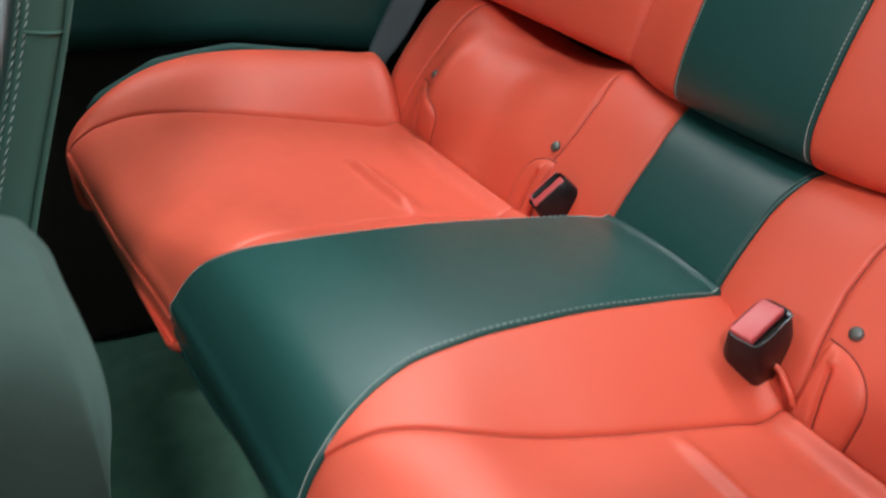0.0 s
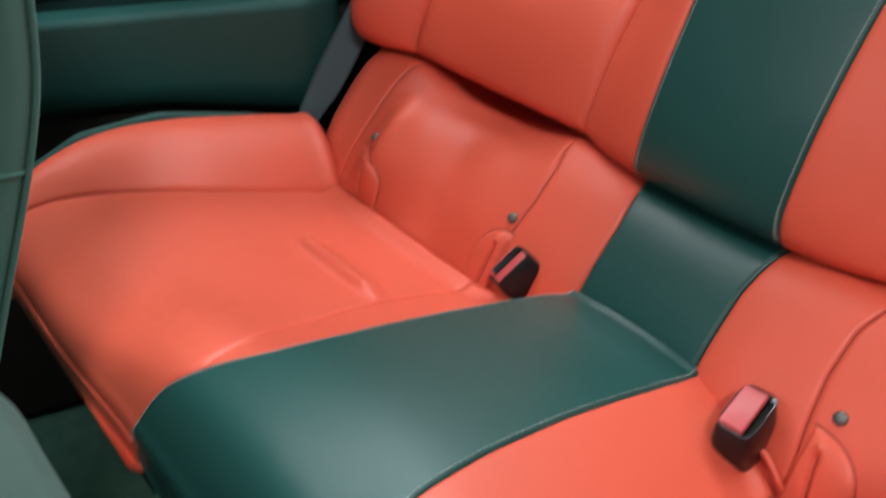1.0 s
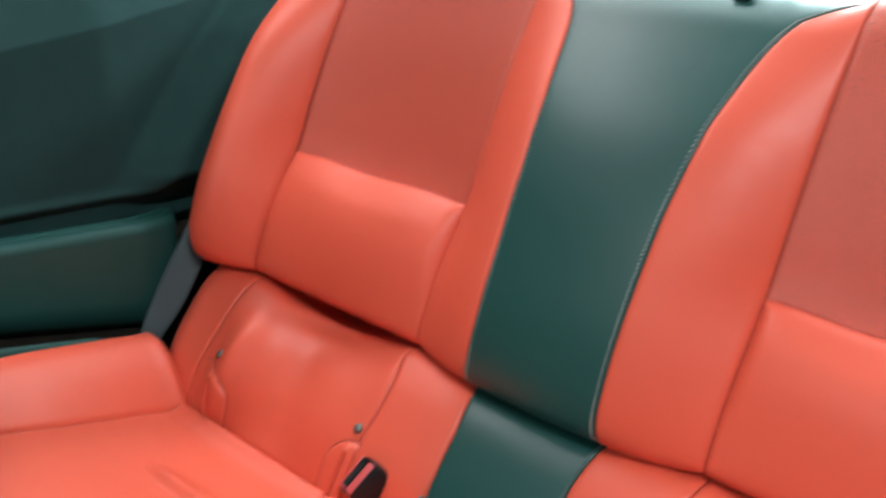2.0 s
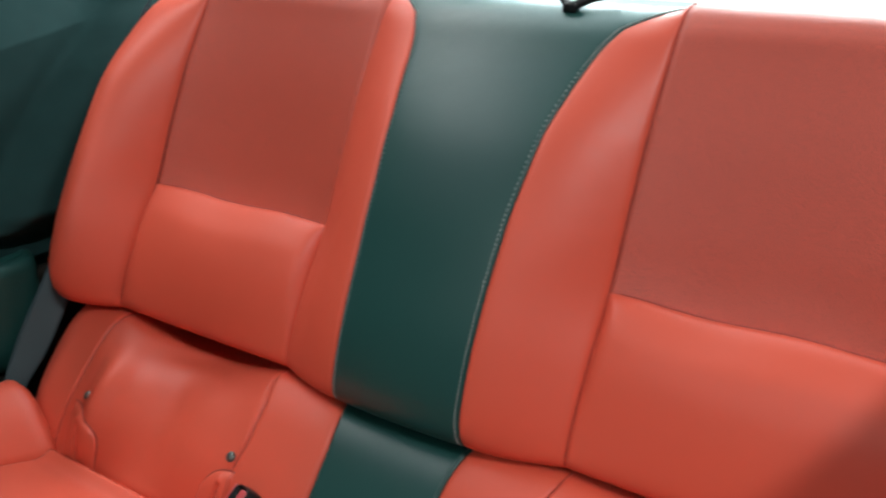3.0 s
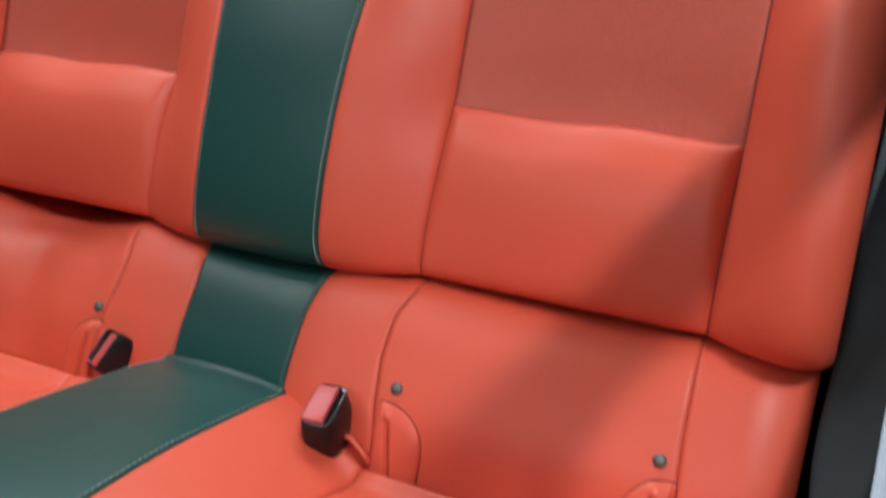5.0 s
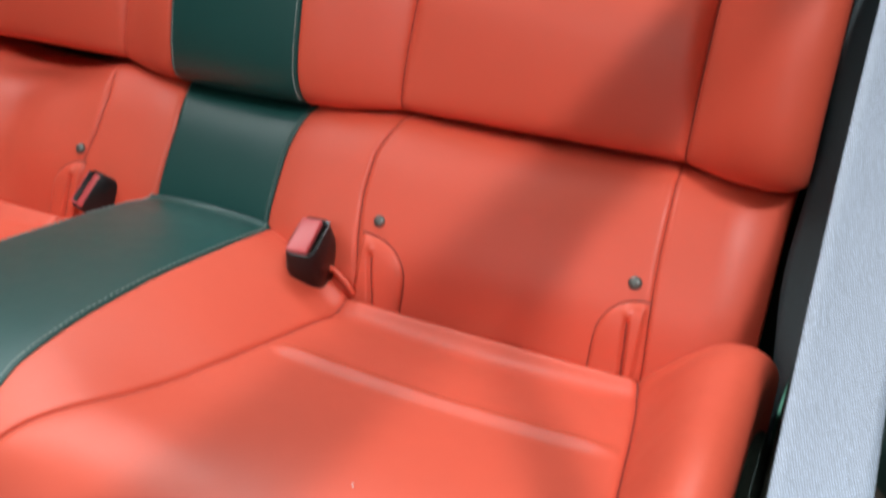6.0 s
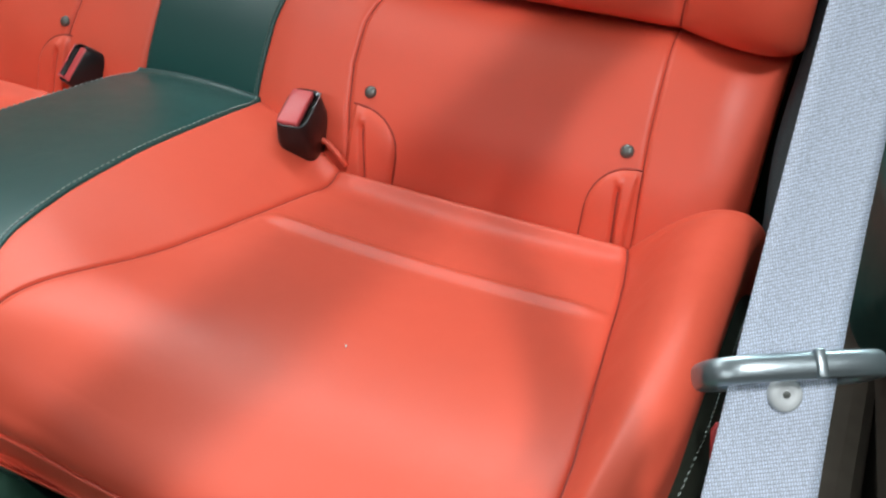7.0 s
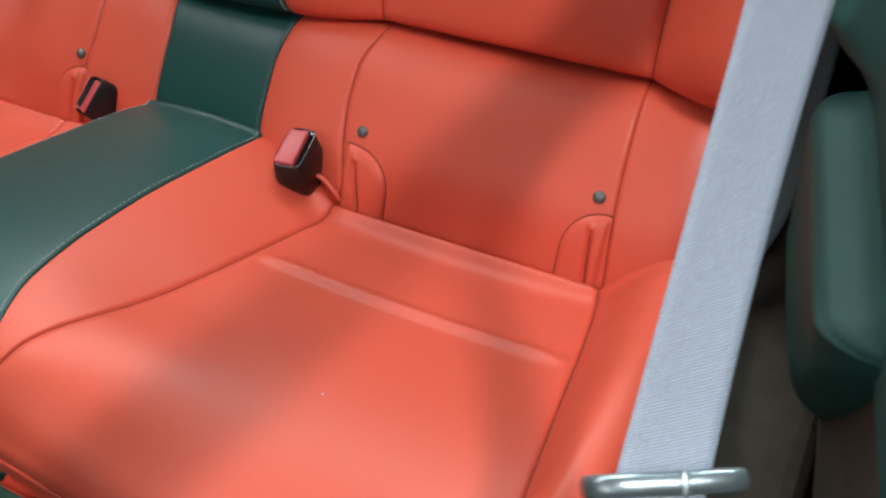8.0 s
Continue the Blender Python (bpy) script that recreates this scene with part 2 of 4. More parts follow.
def strip(left, right, n, thick=0.0012):
    """A belt between two edge curves left(t) and right(t), with thickness and a UV in metres."""
    bm = bmesh.new()
    uv = bm.loops.layers.uv.new("UVMap")
    across = 8
    run = 0.0
    rows = []
    prev = None
    for i in range(n + 1):
        a, b = Vector(left(i / n)), Vector(right(i / n))
        c = (a + b) / 2
        run += (c - prev).length if prev else 0.0
        prev = c
        t2 = Vector(left(min(1, i / n + 0.01))) - Vector(left(max(0, i / n - 0.01)))
        nrm = t2.cross(b - a).normalized()
        w = (b - a).length
        top, bot = [], []
        for k in range(across + 1):
            f = k / across
            p = a.lerp(b, f)
            th = thick * (0.5 if k in (0, across) else 1.0)
            top.append((bm.verts.new(p + nrm * th / 2), (f * w, run)))
            bot.append((bm.verts.new(p - nrm * th / 2), (f * w, run)))
        rows.append((top, bot))

    def quad(q):
        fc = bm.faces.new([v for v, _ in q])
        for lp, (_, c) in zip(fc.loops, q):
            lp[uv].uv = c

    for i in range(n):
        (t0, b0), (t1, b1) = rows[i], rows[i + 1]
        for k in range(across):
            quad((t0[k], t0[k + 1], t1[k + 1], t1[k]))
            quad((b0[k + 1], b0[k], b1[k], b1[k + 1]))
        quad((t0[0], t1[0], b1[0], b0[0]))
        quad((t1[-1], t0[-1], b0[-1], b1[-1]))
    return bm


# ---------------------------------------------------------------- rear bench: shapes
# profiles run from the tucked rear edge over the top and down the front face: (y, z)
HUMP = [(-0.012, 0.43), (-0.019, 0.468), (-0.06, 0.485), (-0.14, 0.506), (-0.22, 0.525), (-0.30, 0.540), (-0.37, 0.547), (-0.423, 0.544),
        (-0.457, 0.529), (-0.479, 0.500), (-0.487, 0.470), (-0.468, 0.37), (-0.435, 0.27), (-0.405, 0.19)]
PAN = [(-0.045, 0.385), (-0.056, 0.420), (-0.10, 0.438), (-0.17, 0.462), (-0.24, 0.485), (-0.31, 0.504), (-0.37, 0.513), (-0.42, 0.511),
       (-0.46, 0.500), (-0.486, 0.485), (-0.496, 0.469), (-0.497, 0.445), (-0.487, 0.421), (-0.44, 0.406)]
BOL = {-1: [(-0.03, 0.455), (-0.038, 0.494), (-0.09, 0.512), (-0.16, 0.528), (-0.23, 0.543), (-0.30, 0.551), (-0.36, 0.549), (-0.41, 0.537),
       (-0.45, 0.517), (-0.48, 0.492), (-0.494, 0.467), (-0.495, 0.445), (-0.485, 0.421), (-0.44, 0.406)]}
BOL[1] = [(-0.046, 0.440), (-0.055, 0.494), (-0.088, 0.514)] + BOL[-1][3:]
LAST = len(HUMP) - 1
EDGE = 10.0  # knot of the front piping
XG = [(0, 0.084), (1, 0.085), (2, 0.089), (3, 0.092), (4, 0.095), (5, 0.099), (6, 0.109), (7, 0.126), (8, 0.142), (9, 0.153), (10, 0.160), (13, 0.168)]
XS = {1: [(0, 0.203), (1, 0.205), (2, 0.205), (3, 0.199), (4, 0.192), (5, 0.178), (6, 0.166), (7, 0.152), (7.6, 0.146), (8, 0.1427), (9, 0.1535), (10, 0.1605), (13, 0.1685)],
      -1: [(0, 0.203), (1, 0.205), (2, 0.205), (3, 0.198), (4, 0.188), (5, 0.172), (6, 0.151), (7, 0.130), (8, 0.1425), (9, 0.1535), (10, 0.1605), (13, 0.1685)]}
XO = {1: [(0, 0.512), (1, 0.518), (2, 0.530), (3, 0.542), (4, 0.552), (5, 0.562), (6, 0.570), (8, 0.575), (10, 0.575), (13, 0.575)],
      -1: [(0, 0.503), (1, 0.505), (2, 0.506), (3, 0.502), (4, 0.503), (5, 0.513), (6, 0.530), (7, 0.550), (8, 0.563), (10, 0.572), (13, 0.575)]}


def narrow(s, k):
    # the strip's edge lies a little further in on one side
    return (0.0075 + 0.003 * math.exp(-((k - 6) / 0.8) ** 2)) * smooth01((k - 1.5) / 2.5) * smooth01((9.8 - k) / 2.5) + 0.020 * smooth01((k - 7.2) / 3) if s > 0 else 0.0


def strip_edge(s, k):
    return table(XG, k) - narrow(s, k)


def panel_edge(s, k):
    return table(XS[s], k) - narrow(s, k) * smooth01((k - 5.2) / 1.8)


def yz(profile, k):
    return spline(profile, k)


def hump_at(x, k):
    y, z = yz(HUMP, k)
    g = table(XG, k)
    roll = 0.0055 * math.exp(-((k - 1.15) / 0.14) ** 2) - 0.0015 * math.exp(-((k - 1.6) / 0.25) ** 2)
    return Vector((x, y, z - 0.006 * (x / g) ** 2 + 0.004 + roll))


def wall_at(s, f, k):
    """Red flank between the green strip (f = 0) and the seat panel (f = 1)."""
    g, q = strip_edge(s, k), panel_edge(s, k)
    a, b = yz(HUMP, k), np.array(pan_at(s, 0.0, k)[1:])
    a = a - np.array((0, 0.002))
    w = 0.35 * math.cos(f * math.pi / 2) + 0.65 * (1 - f) if s > 0 else lerp((1 - f) ** 3, 1 - f, 0.15)
    y, z = b + (a - b) * w
    return Vector((s * lerp(g, q, f), y, z))


def pan_at(s, f, k):
    q, o = panel_edge(s, k), table(XO[s], k)
    y, z = yz(PAN, k)
    if k > 4.6 and f < 0.5:
        w = smooth01((k - 4.6) / 2.7) * (1 - smooth01(f / 0.5)) ** 1.3 * smooth01((11.4 - k) / 1.4)
        y, z = np.array((y, z)) + (yz(HUMP, k) - np.array((0, 0.003)) - np.array((y, z))) * w
    hollow = 0.007 * math.sin(f * math.pi) * smooth01((k - 0.8) / 1.5) * smooth01((9.2 - k) / 2)
    if s > 0:
        ridge = 0.0065 * math.exp(-((k - 3.33) / 0.11) ** 2) * smooth01(f / 0.1) * smooth01((1 - f) / 0.1)
    else:
        ridge = 0.012 * math.exp(-((k - 3.42) / (0.10 if k > 3.42 else 0.24)) ** 2) * smooth01(f / 0.12) * smooth01((0.60 - f) / 0.12)
    roll = 0.0105 * math.exp(-((k - 1.2) / 0.30) ** 2) - 0.0012 * math.exp(-((k - 1.9) / 0.3) ** 2)
    return Vector((s * lerp(q, o, f), y, z - hollow + ridge + roll))


def bolster_at(s, f, k):
    o = table(XO[s], k)
    top = 0.602 - 0.016 * smooth01((k - 5.0) / 3.5) + (0.010 * smooth01((2.5 - k) / 1.5) if s > 0 else 0.0)
    a, b = yz(PAN, k), yz(BOL[s], k)
    if f < 0.55:
        g = f / 0.55
        w = math.sin(g * math.pi / 2)
        y, z = a + (b - a) * w
        return Vector((s * lerp(o, top, g), y, z + 0.008 * math.exp(-((k - 1.2) / 0.2) ** 2) * (1 - 0.5 * g)))
    g = (f - 0.55) / 0.45
    y, z = b[0], b[1] + 0.004 * math.exp(-((k - 1.2) / 0.2) ** 2)
    if g < 0.6:
        q = g / 0.6 * math.pi / 2
        return Vector((s * (top + 0.028 * math.sin(q)), y, z - 0.028 * (1 - math.cos(q))))
    return Vector((s * (top + 0.028 + 0.002 * (g - 0.6)), y, z - 0.028 - (g - 0.6) / 0.4 * lerp(0.10, 0.012, smooth01((k - 7) / 3))))


SEAT = empty("rear_bench", "coral red leather rear car seat with dark green leather centre strip", "car seat")


def bench():
    top = part("seat_cushion", rounded_box((1.2, 0.36, 0.2), 0.02, 2, pose(0, -0.25, 0.27)), DARK, SEAT, "coral red leather seat cushions with a dark green hump between them")
    part("centre_strip", patch(lambda u, v: hump_at((2 * u - 1) * strip_edge(2 * u - 1, v * LAST), v * LAST), 24, 200, lengths=(0.2, 0.75), edges="uU", skirt=0.015),
         GREEN, top, "smooth dark green leather centre strip")
    for s in (-1, 1):
        part("inner_flank", patch(lambda u, v: wall_at(s, u, v * 8), 16, 60, lengths=(0.11, 0.45), edges="uU"), RED, top)
        part("seat_panel", patch(lambda u, v: pan_at(s, u, v * EDGE), 40, 190, lengths=(0.32, 0.47), edges="uUV", dip=0.005, wide=0.008), RED, top)
        part("front_panel", patch(lambda u, v: pan_at(s, u, EDGE + 0.02 + v * (LAST - EDGE - 0.02)), 40, 20, lengths=(0.32, 0.27), edges="uUv", inward=(0, 1, 0)), RED, top)
        part("outer_bolster", patch(lambda u, v: bolster_at(s, u, v * LAST), 34, 90, lengths=(0.26, 0.75), edges="u", dip=0.006, wide=0.009), RED, top)
        part("seam_shade", tube([pan_at(s, 1, 0.8 + i * 0.092) + Vector((0, 0, -0.0035)) for i in range(101)], 0.0011, 6), SEAM_SHADE, top)
        part("seam_shade", tube([pan_at(s, 0, 0.8 + i * 0.068) + Vector((0, 0, -0.0035)) for i in range(101)], 0.0010, 6), SEAM_SHADE, top)
        part("piping", tube([pan_at(s, i / 40, EDGE) + Vector((0, -0.0012, 0.0)) for i in range(41)], 0.0017), RED, top)
        part("stitching", stitches(lambda t: hump_at(s * (strip_edge(s, 1.2 + t * 9.5) - 0.0035), 1.2 + t * 9.5), 110, r=0.0006, lift=0.0003), THREAD, top, "pale thread stitching")
    return top


bench()

# ---------------------------------------------------------------- rear backrest, lower band
LOW_P = [(-0.035, 0.36), (-0.052, 0.41), (-0.044, 0.44), (-0.022, 0.482), (0.010, 0.522), (0.042, 0.556), (0.070, 0.575), (0.095, 0.578), (0.14, 0.570)]
LOW_G = [(-0.030, 0.36), (-0.044, 0.41), (-0.036, 0.44), (-0.015, 0.482), (0.016, 0.522), (0.046, 0.553), (0.072, 0.569), (0.097, 0.572), (0.14, 0.566)]
LOWN = len(LOW_P) - 1
LG = [(0, 0.082), (3, 0.079), (4.5, 0.079), (6, 0.087), (7, 0.094), (8, 0.10)]
LS = [(0, 0.212), (2, 0.208), (3, 0.198), (4, 0.190), (5, 0.190), (6, 0.200), (8, 0.205)]
LO = [(0, 0.521), (2, 0.520), (4, 0.512), (6, 0.508), (8, 0.506)]


def low_at(x, k):
    """Surface of the lower band at x, with the soft hollows of the covers."""
    y, z = spline(LOW_P, k)
    gy, gz = spline(LOW_G, k)
    ax = abs(x)
    if ax < 0.12:
        w = smooth01((0.12 - ax) / 0.05)
        y, z = lerp(y, gy, w), lerp(z, gz, w)
    if 0.2 < ax < 0.51:
        c = math.sin((ax - 0.2) / 0.31 * math.pi)
        rise = smooth01((k - 3.0) / 3.0)
        if x < 0:
            y += 0.022 * c * rise
            z -= 0.030 * c * smooth01((k - 4) / 2)
            mid = math.sin(max(0, min(1, (k - 1.5) / 5.5)) * math.pi)
            y -= 0.022 * math.exp(-((ax - 0.452) / 0.024) ** 2) * mid
            y += 0.021 * math.exp(-((ax - 0.345) / 0.045) ** 2) * mid
        else:
            y -= 0.004 * c * math.sin(max(0, min(1, (k - 2) / 5)) * math.pi)
            z -= 0.004 * c * smooth01((k - 4) / 2)
    if ax > 0.56:
        e = (ax - 0.56) / 0.055
        y += 0.03 * e * e
        z -= 0.008 * e * e * smooth01((k - 4) / 2)
    return Vector((x, y, z))


def low_normal(x, k):
    a = low_at(x + 0.002, k) - low_at(x - 0.002, k)
    b = low_at(x, k + 0.03) - low_at(x, k - 0.03)
    n = a.cross(b).normalized()
    return n if n.y < 0 else -n


def k_for_z(z):
    lo, hi = 1.0, 6.0
    for _ in range(30):
        m = (lo + hi) / 2
        if spline(LOW_P, m)[1] < z:
            lo = m
        else:
            hi = m
    return lo


def anchor_flap(top, s, x_in, x_out, slit_top, slit_low):
    """A sewn flap with a rounded shoulder and a slit with a small gathered knot over it."""
    z_low, z_top, drop = 0.405, 0.491, 0.040

    def shoulder(x):
        q = (x - x_in) / (x_out - x_in)
        return z_top - drop * (1 - math.sqrt(max(0.0, 1 - q ** 2.6)))

    def on(x, z, lift):
        k = k_for_z(z)
        return low_at(s * x, k) + low_normal(s * x, k) * lift

    def slit_x(z):
        return lerp(slit_low, slit_top, (z - z_low) / (0.474 - z_low))

    def cover(u, v):
        x = lerp(x_in, x_out, u)
        z = lerp(z_low, shoulder(x), v)
        lift = 0.0062 * math.sqrt(max(0.0, 1 - u ** 8)) * math.sqrt(max(0.0, 1 - v ** 10)) * smooth01(u / 0.12) - 0.0004
        groove = math.exp(-((x - slit_x(z)) / 0.0026) ** 2) * smooth01((0.477 - z) / 0.006)
        knot = math.exp(-((x - slit_x(0.476)) / 0.0035) ** 2 - ((z - 0.479) / 0.0035) ** 2)
        return on(x, z, lift - 0.0055 * groove + 0.0035 * knot)

    part("anchor_flap", grid(cover, frange(0, 1, 44), frange(0, 1, 26)), RED, top, "sewn leather flap over an anchor slot")
    rim = [on(lerp(x_in, x_out, u), shoulder(lerp(x_in, x_out, u)), 0.0) for u in [i / 30 for i in range(31)]] + [on(x_out, lerp(z_top - drop, z_low, i / 8), 0.0) for i in range(1, 9)]
    part("flap_seam", tube(rim, 0.0010, 6), SEAM_SHADE, top)
    part("anchor_slit", tube([on(slit_x(z), z, 0.0006) for z in [lerp(z_low, 0.474, i / 10) for i in range(11)]], [0.0010] * 10 + [0.0003], 6), SEAM_SHADE, top)


def lower_back():
    top = part("lower_backrest", rounded_box((1.18, 0.10, 0.16), 0.02, 2, pose(0, 0.06, 0.44, -30)), DARK, SEAT, "coral red leather lower backrest band with green middle")
    inn = (0, 0.75, -0.66)
    part("centre_strip", patch(lambda u, v: low_at((2 * u - 1) * table(LG, v * LOWN), v * LOWN), 20, 40, lengths=(0.17, 0.3), edges="uU", inward=inn), GREEN, top, "dark green leather middle")
    for s in (-1, 1):
        part("inner_side", patch(lambda u, v: low_at(s * lerp(table(LG, v * LOWN), table(LS, v * LOWN), u), v * LOWN), 14, 40, lengths=(0.11, 0.3), edges="uU", inward=inn, dip=0.005, wide=0.007), RED, top)
        part("middle_panel", patch(lambda u, v: low_at(s * lerp(table(LS, v * LOWN), table(LO, v * LOWN), u), v * LOWN), 50, 40, lengths=(0.31, 0.3), edges="uU", inward=inn, dip=0.005, wide=0.007), RED, top)
        part("outer_side", patch(lambda u, v: low_at(s * lerp(table(LO, v * LOWN), 0.614, u), v * LOWN), 20, 40, lengths=(0.1, 0.3), edges="u", inward=inn, skirt=0.05), RED, top)
        part("stitching", stitches(lambda t: low_at(s * (table(LG, 2.5 + t * 4) - 0.004), 2.5 + t * 4), 34, up=(0, -0.7, 0.7), r=0.00045), GREEN_THREAD, top, "pale thread stitching")
        for line in (LS, LO):
            part("seam_shade", tube([low_at(s * table(line, i * 0.1), i * 0.1) + Vector(inn) * 0.0035 for i in range(10, 72)], 0.0009, 6), SEAM_SHADE, top)
        for x_in, x_out, slit_top, slit_low in ((0.203, 0.262, 0.219, 0.234), (0.515, 0.468, 0.497, 0.503)) if s > 0 else ((0.188, 0.236, 0.205, 0.212), (0.500, 0.428, 0.468, 0.460)):
            anchor_flap(top, s, x_in, x_out, slit_top, slit_low)
    return top


lower_back()


def stud(x, z):
    k = k_for_z(z)
    p, n = low_at(x, k), low_normal(x, k)
    ob = empty("snap_stud", "small round dark grey stud pressed into the red leather", "stud", "studs on the lower backrest")
    bm = bmesh.new()
    prof = [(0.0, 0.0042), (0.003, 0.0039), (0.0055, 0.0028), (0.0066, 0.0012), (0.0068, -0.001)]
    rings = []
    for r, h in prof:
        rings.append([bm.verts.new((r * math.cos(q * math.pi / 8), r * math.sin(q * math.pi / 8), h)) for q in range(16)] if r else [bm.verts.new((0, 0, h))])
    for q in range(16):
        bm.faces.new((rings[0][0], rings[1][q], rings[1][(q + 1) % 16]))
    for a, b in zip(rings[1:], rings[2:]):
        for q in range(16):
            bm.faces.new((a[q], a[(q + 1) % 16], b[(q + 1) % 16], b[q]))
    part("cap", bm, STUD, ob)
    ob.matrix_world = Matrix.Translation(p) @ n.to_track_quat("Z", "Y").to_matrix().to_4x4()
    return ob


for x in (-0.478, -0.204, 0.219, 0.496):
    stud(x, 0.503)

# ---------------------------------------------------------------- rear backrest, upper
UP_P = [(0.17, 0.580), (0.115, 0.580), (0.087, 0.592), (0.094, 0.625), (0.128, 0.690), (0.172, 0.757), (0.205, 0.830), (0.245, 0.910), (0.290, 0.984), (0.316, 1.018), (0.350, 1.036), (0.42, 1.036)]
UP_G = [(0.16, 0.575), (0.10, 0.573), (0.062, 0.590), (0.056, 0.625), (0.077, 0.690), (0.108, 0.757), (0.147, 0.830), (0.201, 0.910), (0.268, 0.978), (0.304, 1.010), (0.348, 1.029), (0.42, 1.030)]
UP_B = [(0.16, 0.582), (0.10, 0.580), (0.050, 0.597), (0.036, 0.640), (0.056, 0.705), (0.085, 0.765), (0.122, 0.830), (0.172, 0.905), (0.236, 0.965), (0.282, 0.996), (0.330, 1.010), (0.40, 1.010)]
UPN = len(UP_P) - 1
UG = [(0, 0.091), (2, 0.091), (3, 0.088), (4, 0.0875), (5, 0.0885), (6, 0.092), (7, 0.101), (8, 0.121), (9, 0.141), (10, 0.19), (11, 0.26)]


UI, UO = {-1: 0.191, 1: 0.199}, {-1: 0.517, 1: 0.510}


def up_flank(s, f, k):
    g = table(UG, k)
    a, b = spline(UP_G, k), spline(UP_P, k)
    w = math.cos(f * math.pi / 2)
    y, z = b + (a - b) * w
    return Vector((s * lerp(g, max(UI[s], g + 0.004), f), y, z))


def up_panel(s, f, k, upper=False):
    y, z = spline(UP_P, k)
    x = lerp(UI[s], UO[s], f)
    round_f = math.sin(f * math.pi) ** 0.6
    if not upper:
        y -= 0.012 * round_f * math.sin(smooth01((k - 1.5) / 3.4) * math.pi / 2) * smooth01((5 - k) / 0.5)
        y -= 0.010 * smooth01((k - 3) / 1.6) * math.sqrt(max(0.0, 1 - max(0.0, (k - 4.6) / 0.4) ** 2)) * smooth01(f / 0.05) * smooth01((1 - f) / 0.05)
        z += 0.0018 * smooth01((k - 4.2) / 0.6) * math.sin(f * 11 + s)
    else:
        y += 0.030 * math.sin(f * math.pi) ** 0.6 * smooth01((9.6 - k) / 4.4)
        z += 0.0018 * smooth01((5.6 - k) / 0.6) * math.sin(f * 11 + s)
    return Vector((s * x, y, z))


def up_bolster(s, f, k):
    a, b = spline(UP_P, k), spline(UP_B, k)
    if f < 0.5:
        g = f / 0.5
        w = math.sin(g * math.pi / 2)
        y, z = a + (b - a) * w
        return Vector((s * lerp(UO[s], 0.592, g), y, z))
    y, z = b
    g = (f - 0.5) / 0.5
    if g < 0.5:
        q = g / 0.5 * math.pi / 2
        return Vector((s * (0.592 + 0.032 * math.sin(q)), y + 0.032 * (1 - math.cos(q)), z))
    return Vector((s * 0.624, y + 0.032 + (g - 0.5) * 0.2, z))


def upper_back():
    top = part("backrest", rounded_box((1.2, 0.10, 0.40), 0.02, 2, pose(0, 0.31, 0.80, -24)), DARK, SEAT, "coral red leather backrest with a dark green centre strip")
    inn = (0, 0.9, -0.43)
    part("centre_strip", patch(lambda u, v: Vector(((2 * u - 1) * table(UG, v * UPN), *(spline(UP_G, v * UPN) + np.array((-0.004 + 0.004 * (2 * u - 1) ** 2, 0))))), 24, 80, lengths=(0.2, 0.7), edges="uU", inward=inn), GREEN, top, "smooth dark green leather centre strip")
    for s in (-1, 1):
        part("inner_bolster", patch(lambda u, v: up_flank(s, u, v * UPN), 16, 80, lengths=(0.1, 0.7), edges="uU", inward=inn, dip=0.003, wide=0.007), RED, top)
        part("lower_panel", patch(lambda u, v: up_panel(s, u, v * 4.999), 50, 50, lengths=(0.31, 0.3), edges="uUV", inward=inn, dip=0.006, wide=0.010, skirt=0.06), RED, top, "plump lower leather panel")
        part("upper_panel", patch(lambda u, v: up_panel(s, u, 4.75 + v * (UPN - 4.75), True), 50, 130, lengths=(0.31, 0.4), edges="uU", inward=inn, dip=0.006, wide=0.010), DOTTED, top, "coral leather panel with fine dark dots")
        for x in (UI[s], UO[s]):
            part("seam_shade", tube([Vector((s * x, *spline(UP_P, 2 + i * 0.08))) + Vector(inn) * 0.0042 for i in range(100)], 0.0013, 6), SEAM_SHADE, top)
        part("cross_seam", tube([up_panel(s, i / 40, 4.99) + Vector((0, 0.0095, -0.003)) for i in range(41)], 0.0016, 6), SEAM_SHADE, top)
        part("outer_bolster", patch(lambda u, v: up_bolster(s, u, v * UPN), 36, 80, lengths=(0.25, 0.7), edges="u", inward=inn, dip=0.006, wide=0.010), RED, top)
        part("stitching", stitches(lambda t: Vector((s * (table(UG, 2 + t * 8.3) - 0.0045), *(spline(UP_G, 2 + t * 8.3)))), 130, length=0.0034, up=(0, -0.9, 0.43), r=0.00075, lift=0.0004), THREAD, top, "pale thread stitching")
    return top


upper_back()

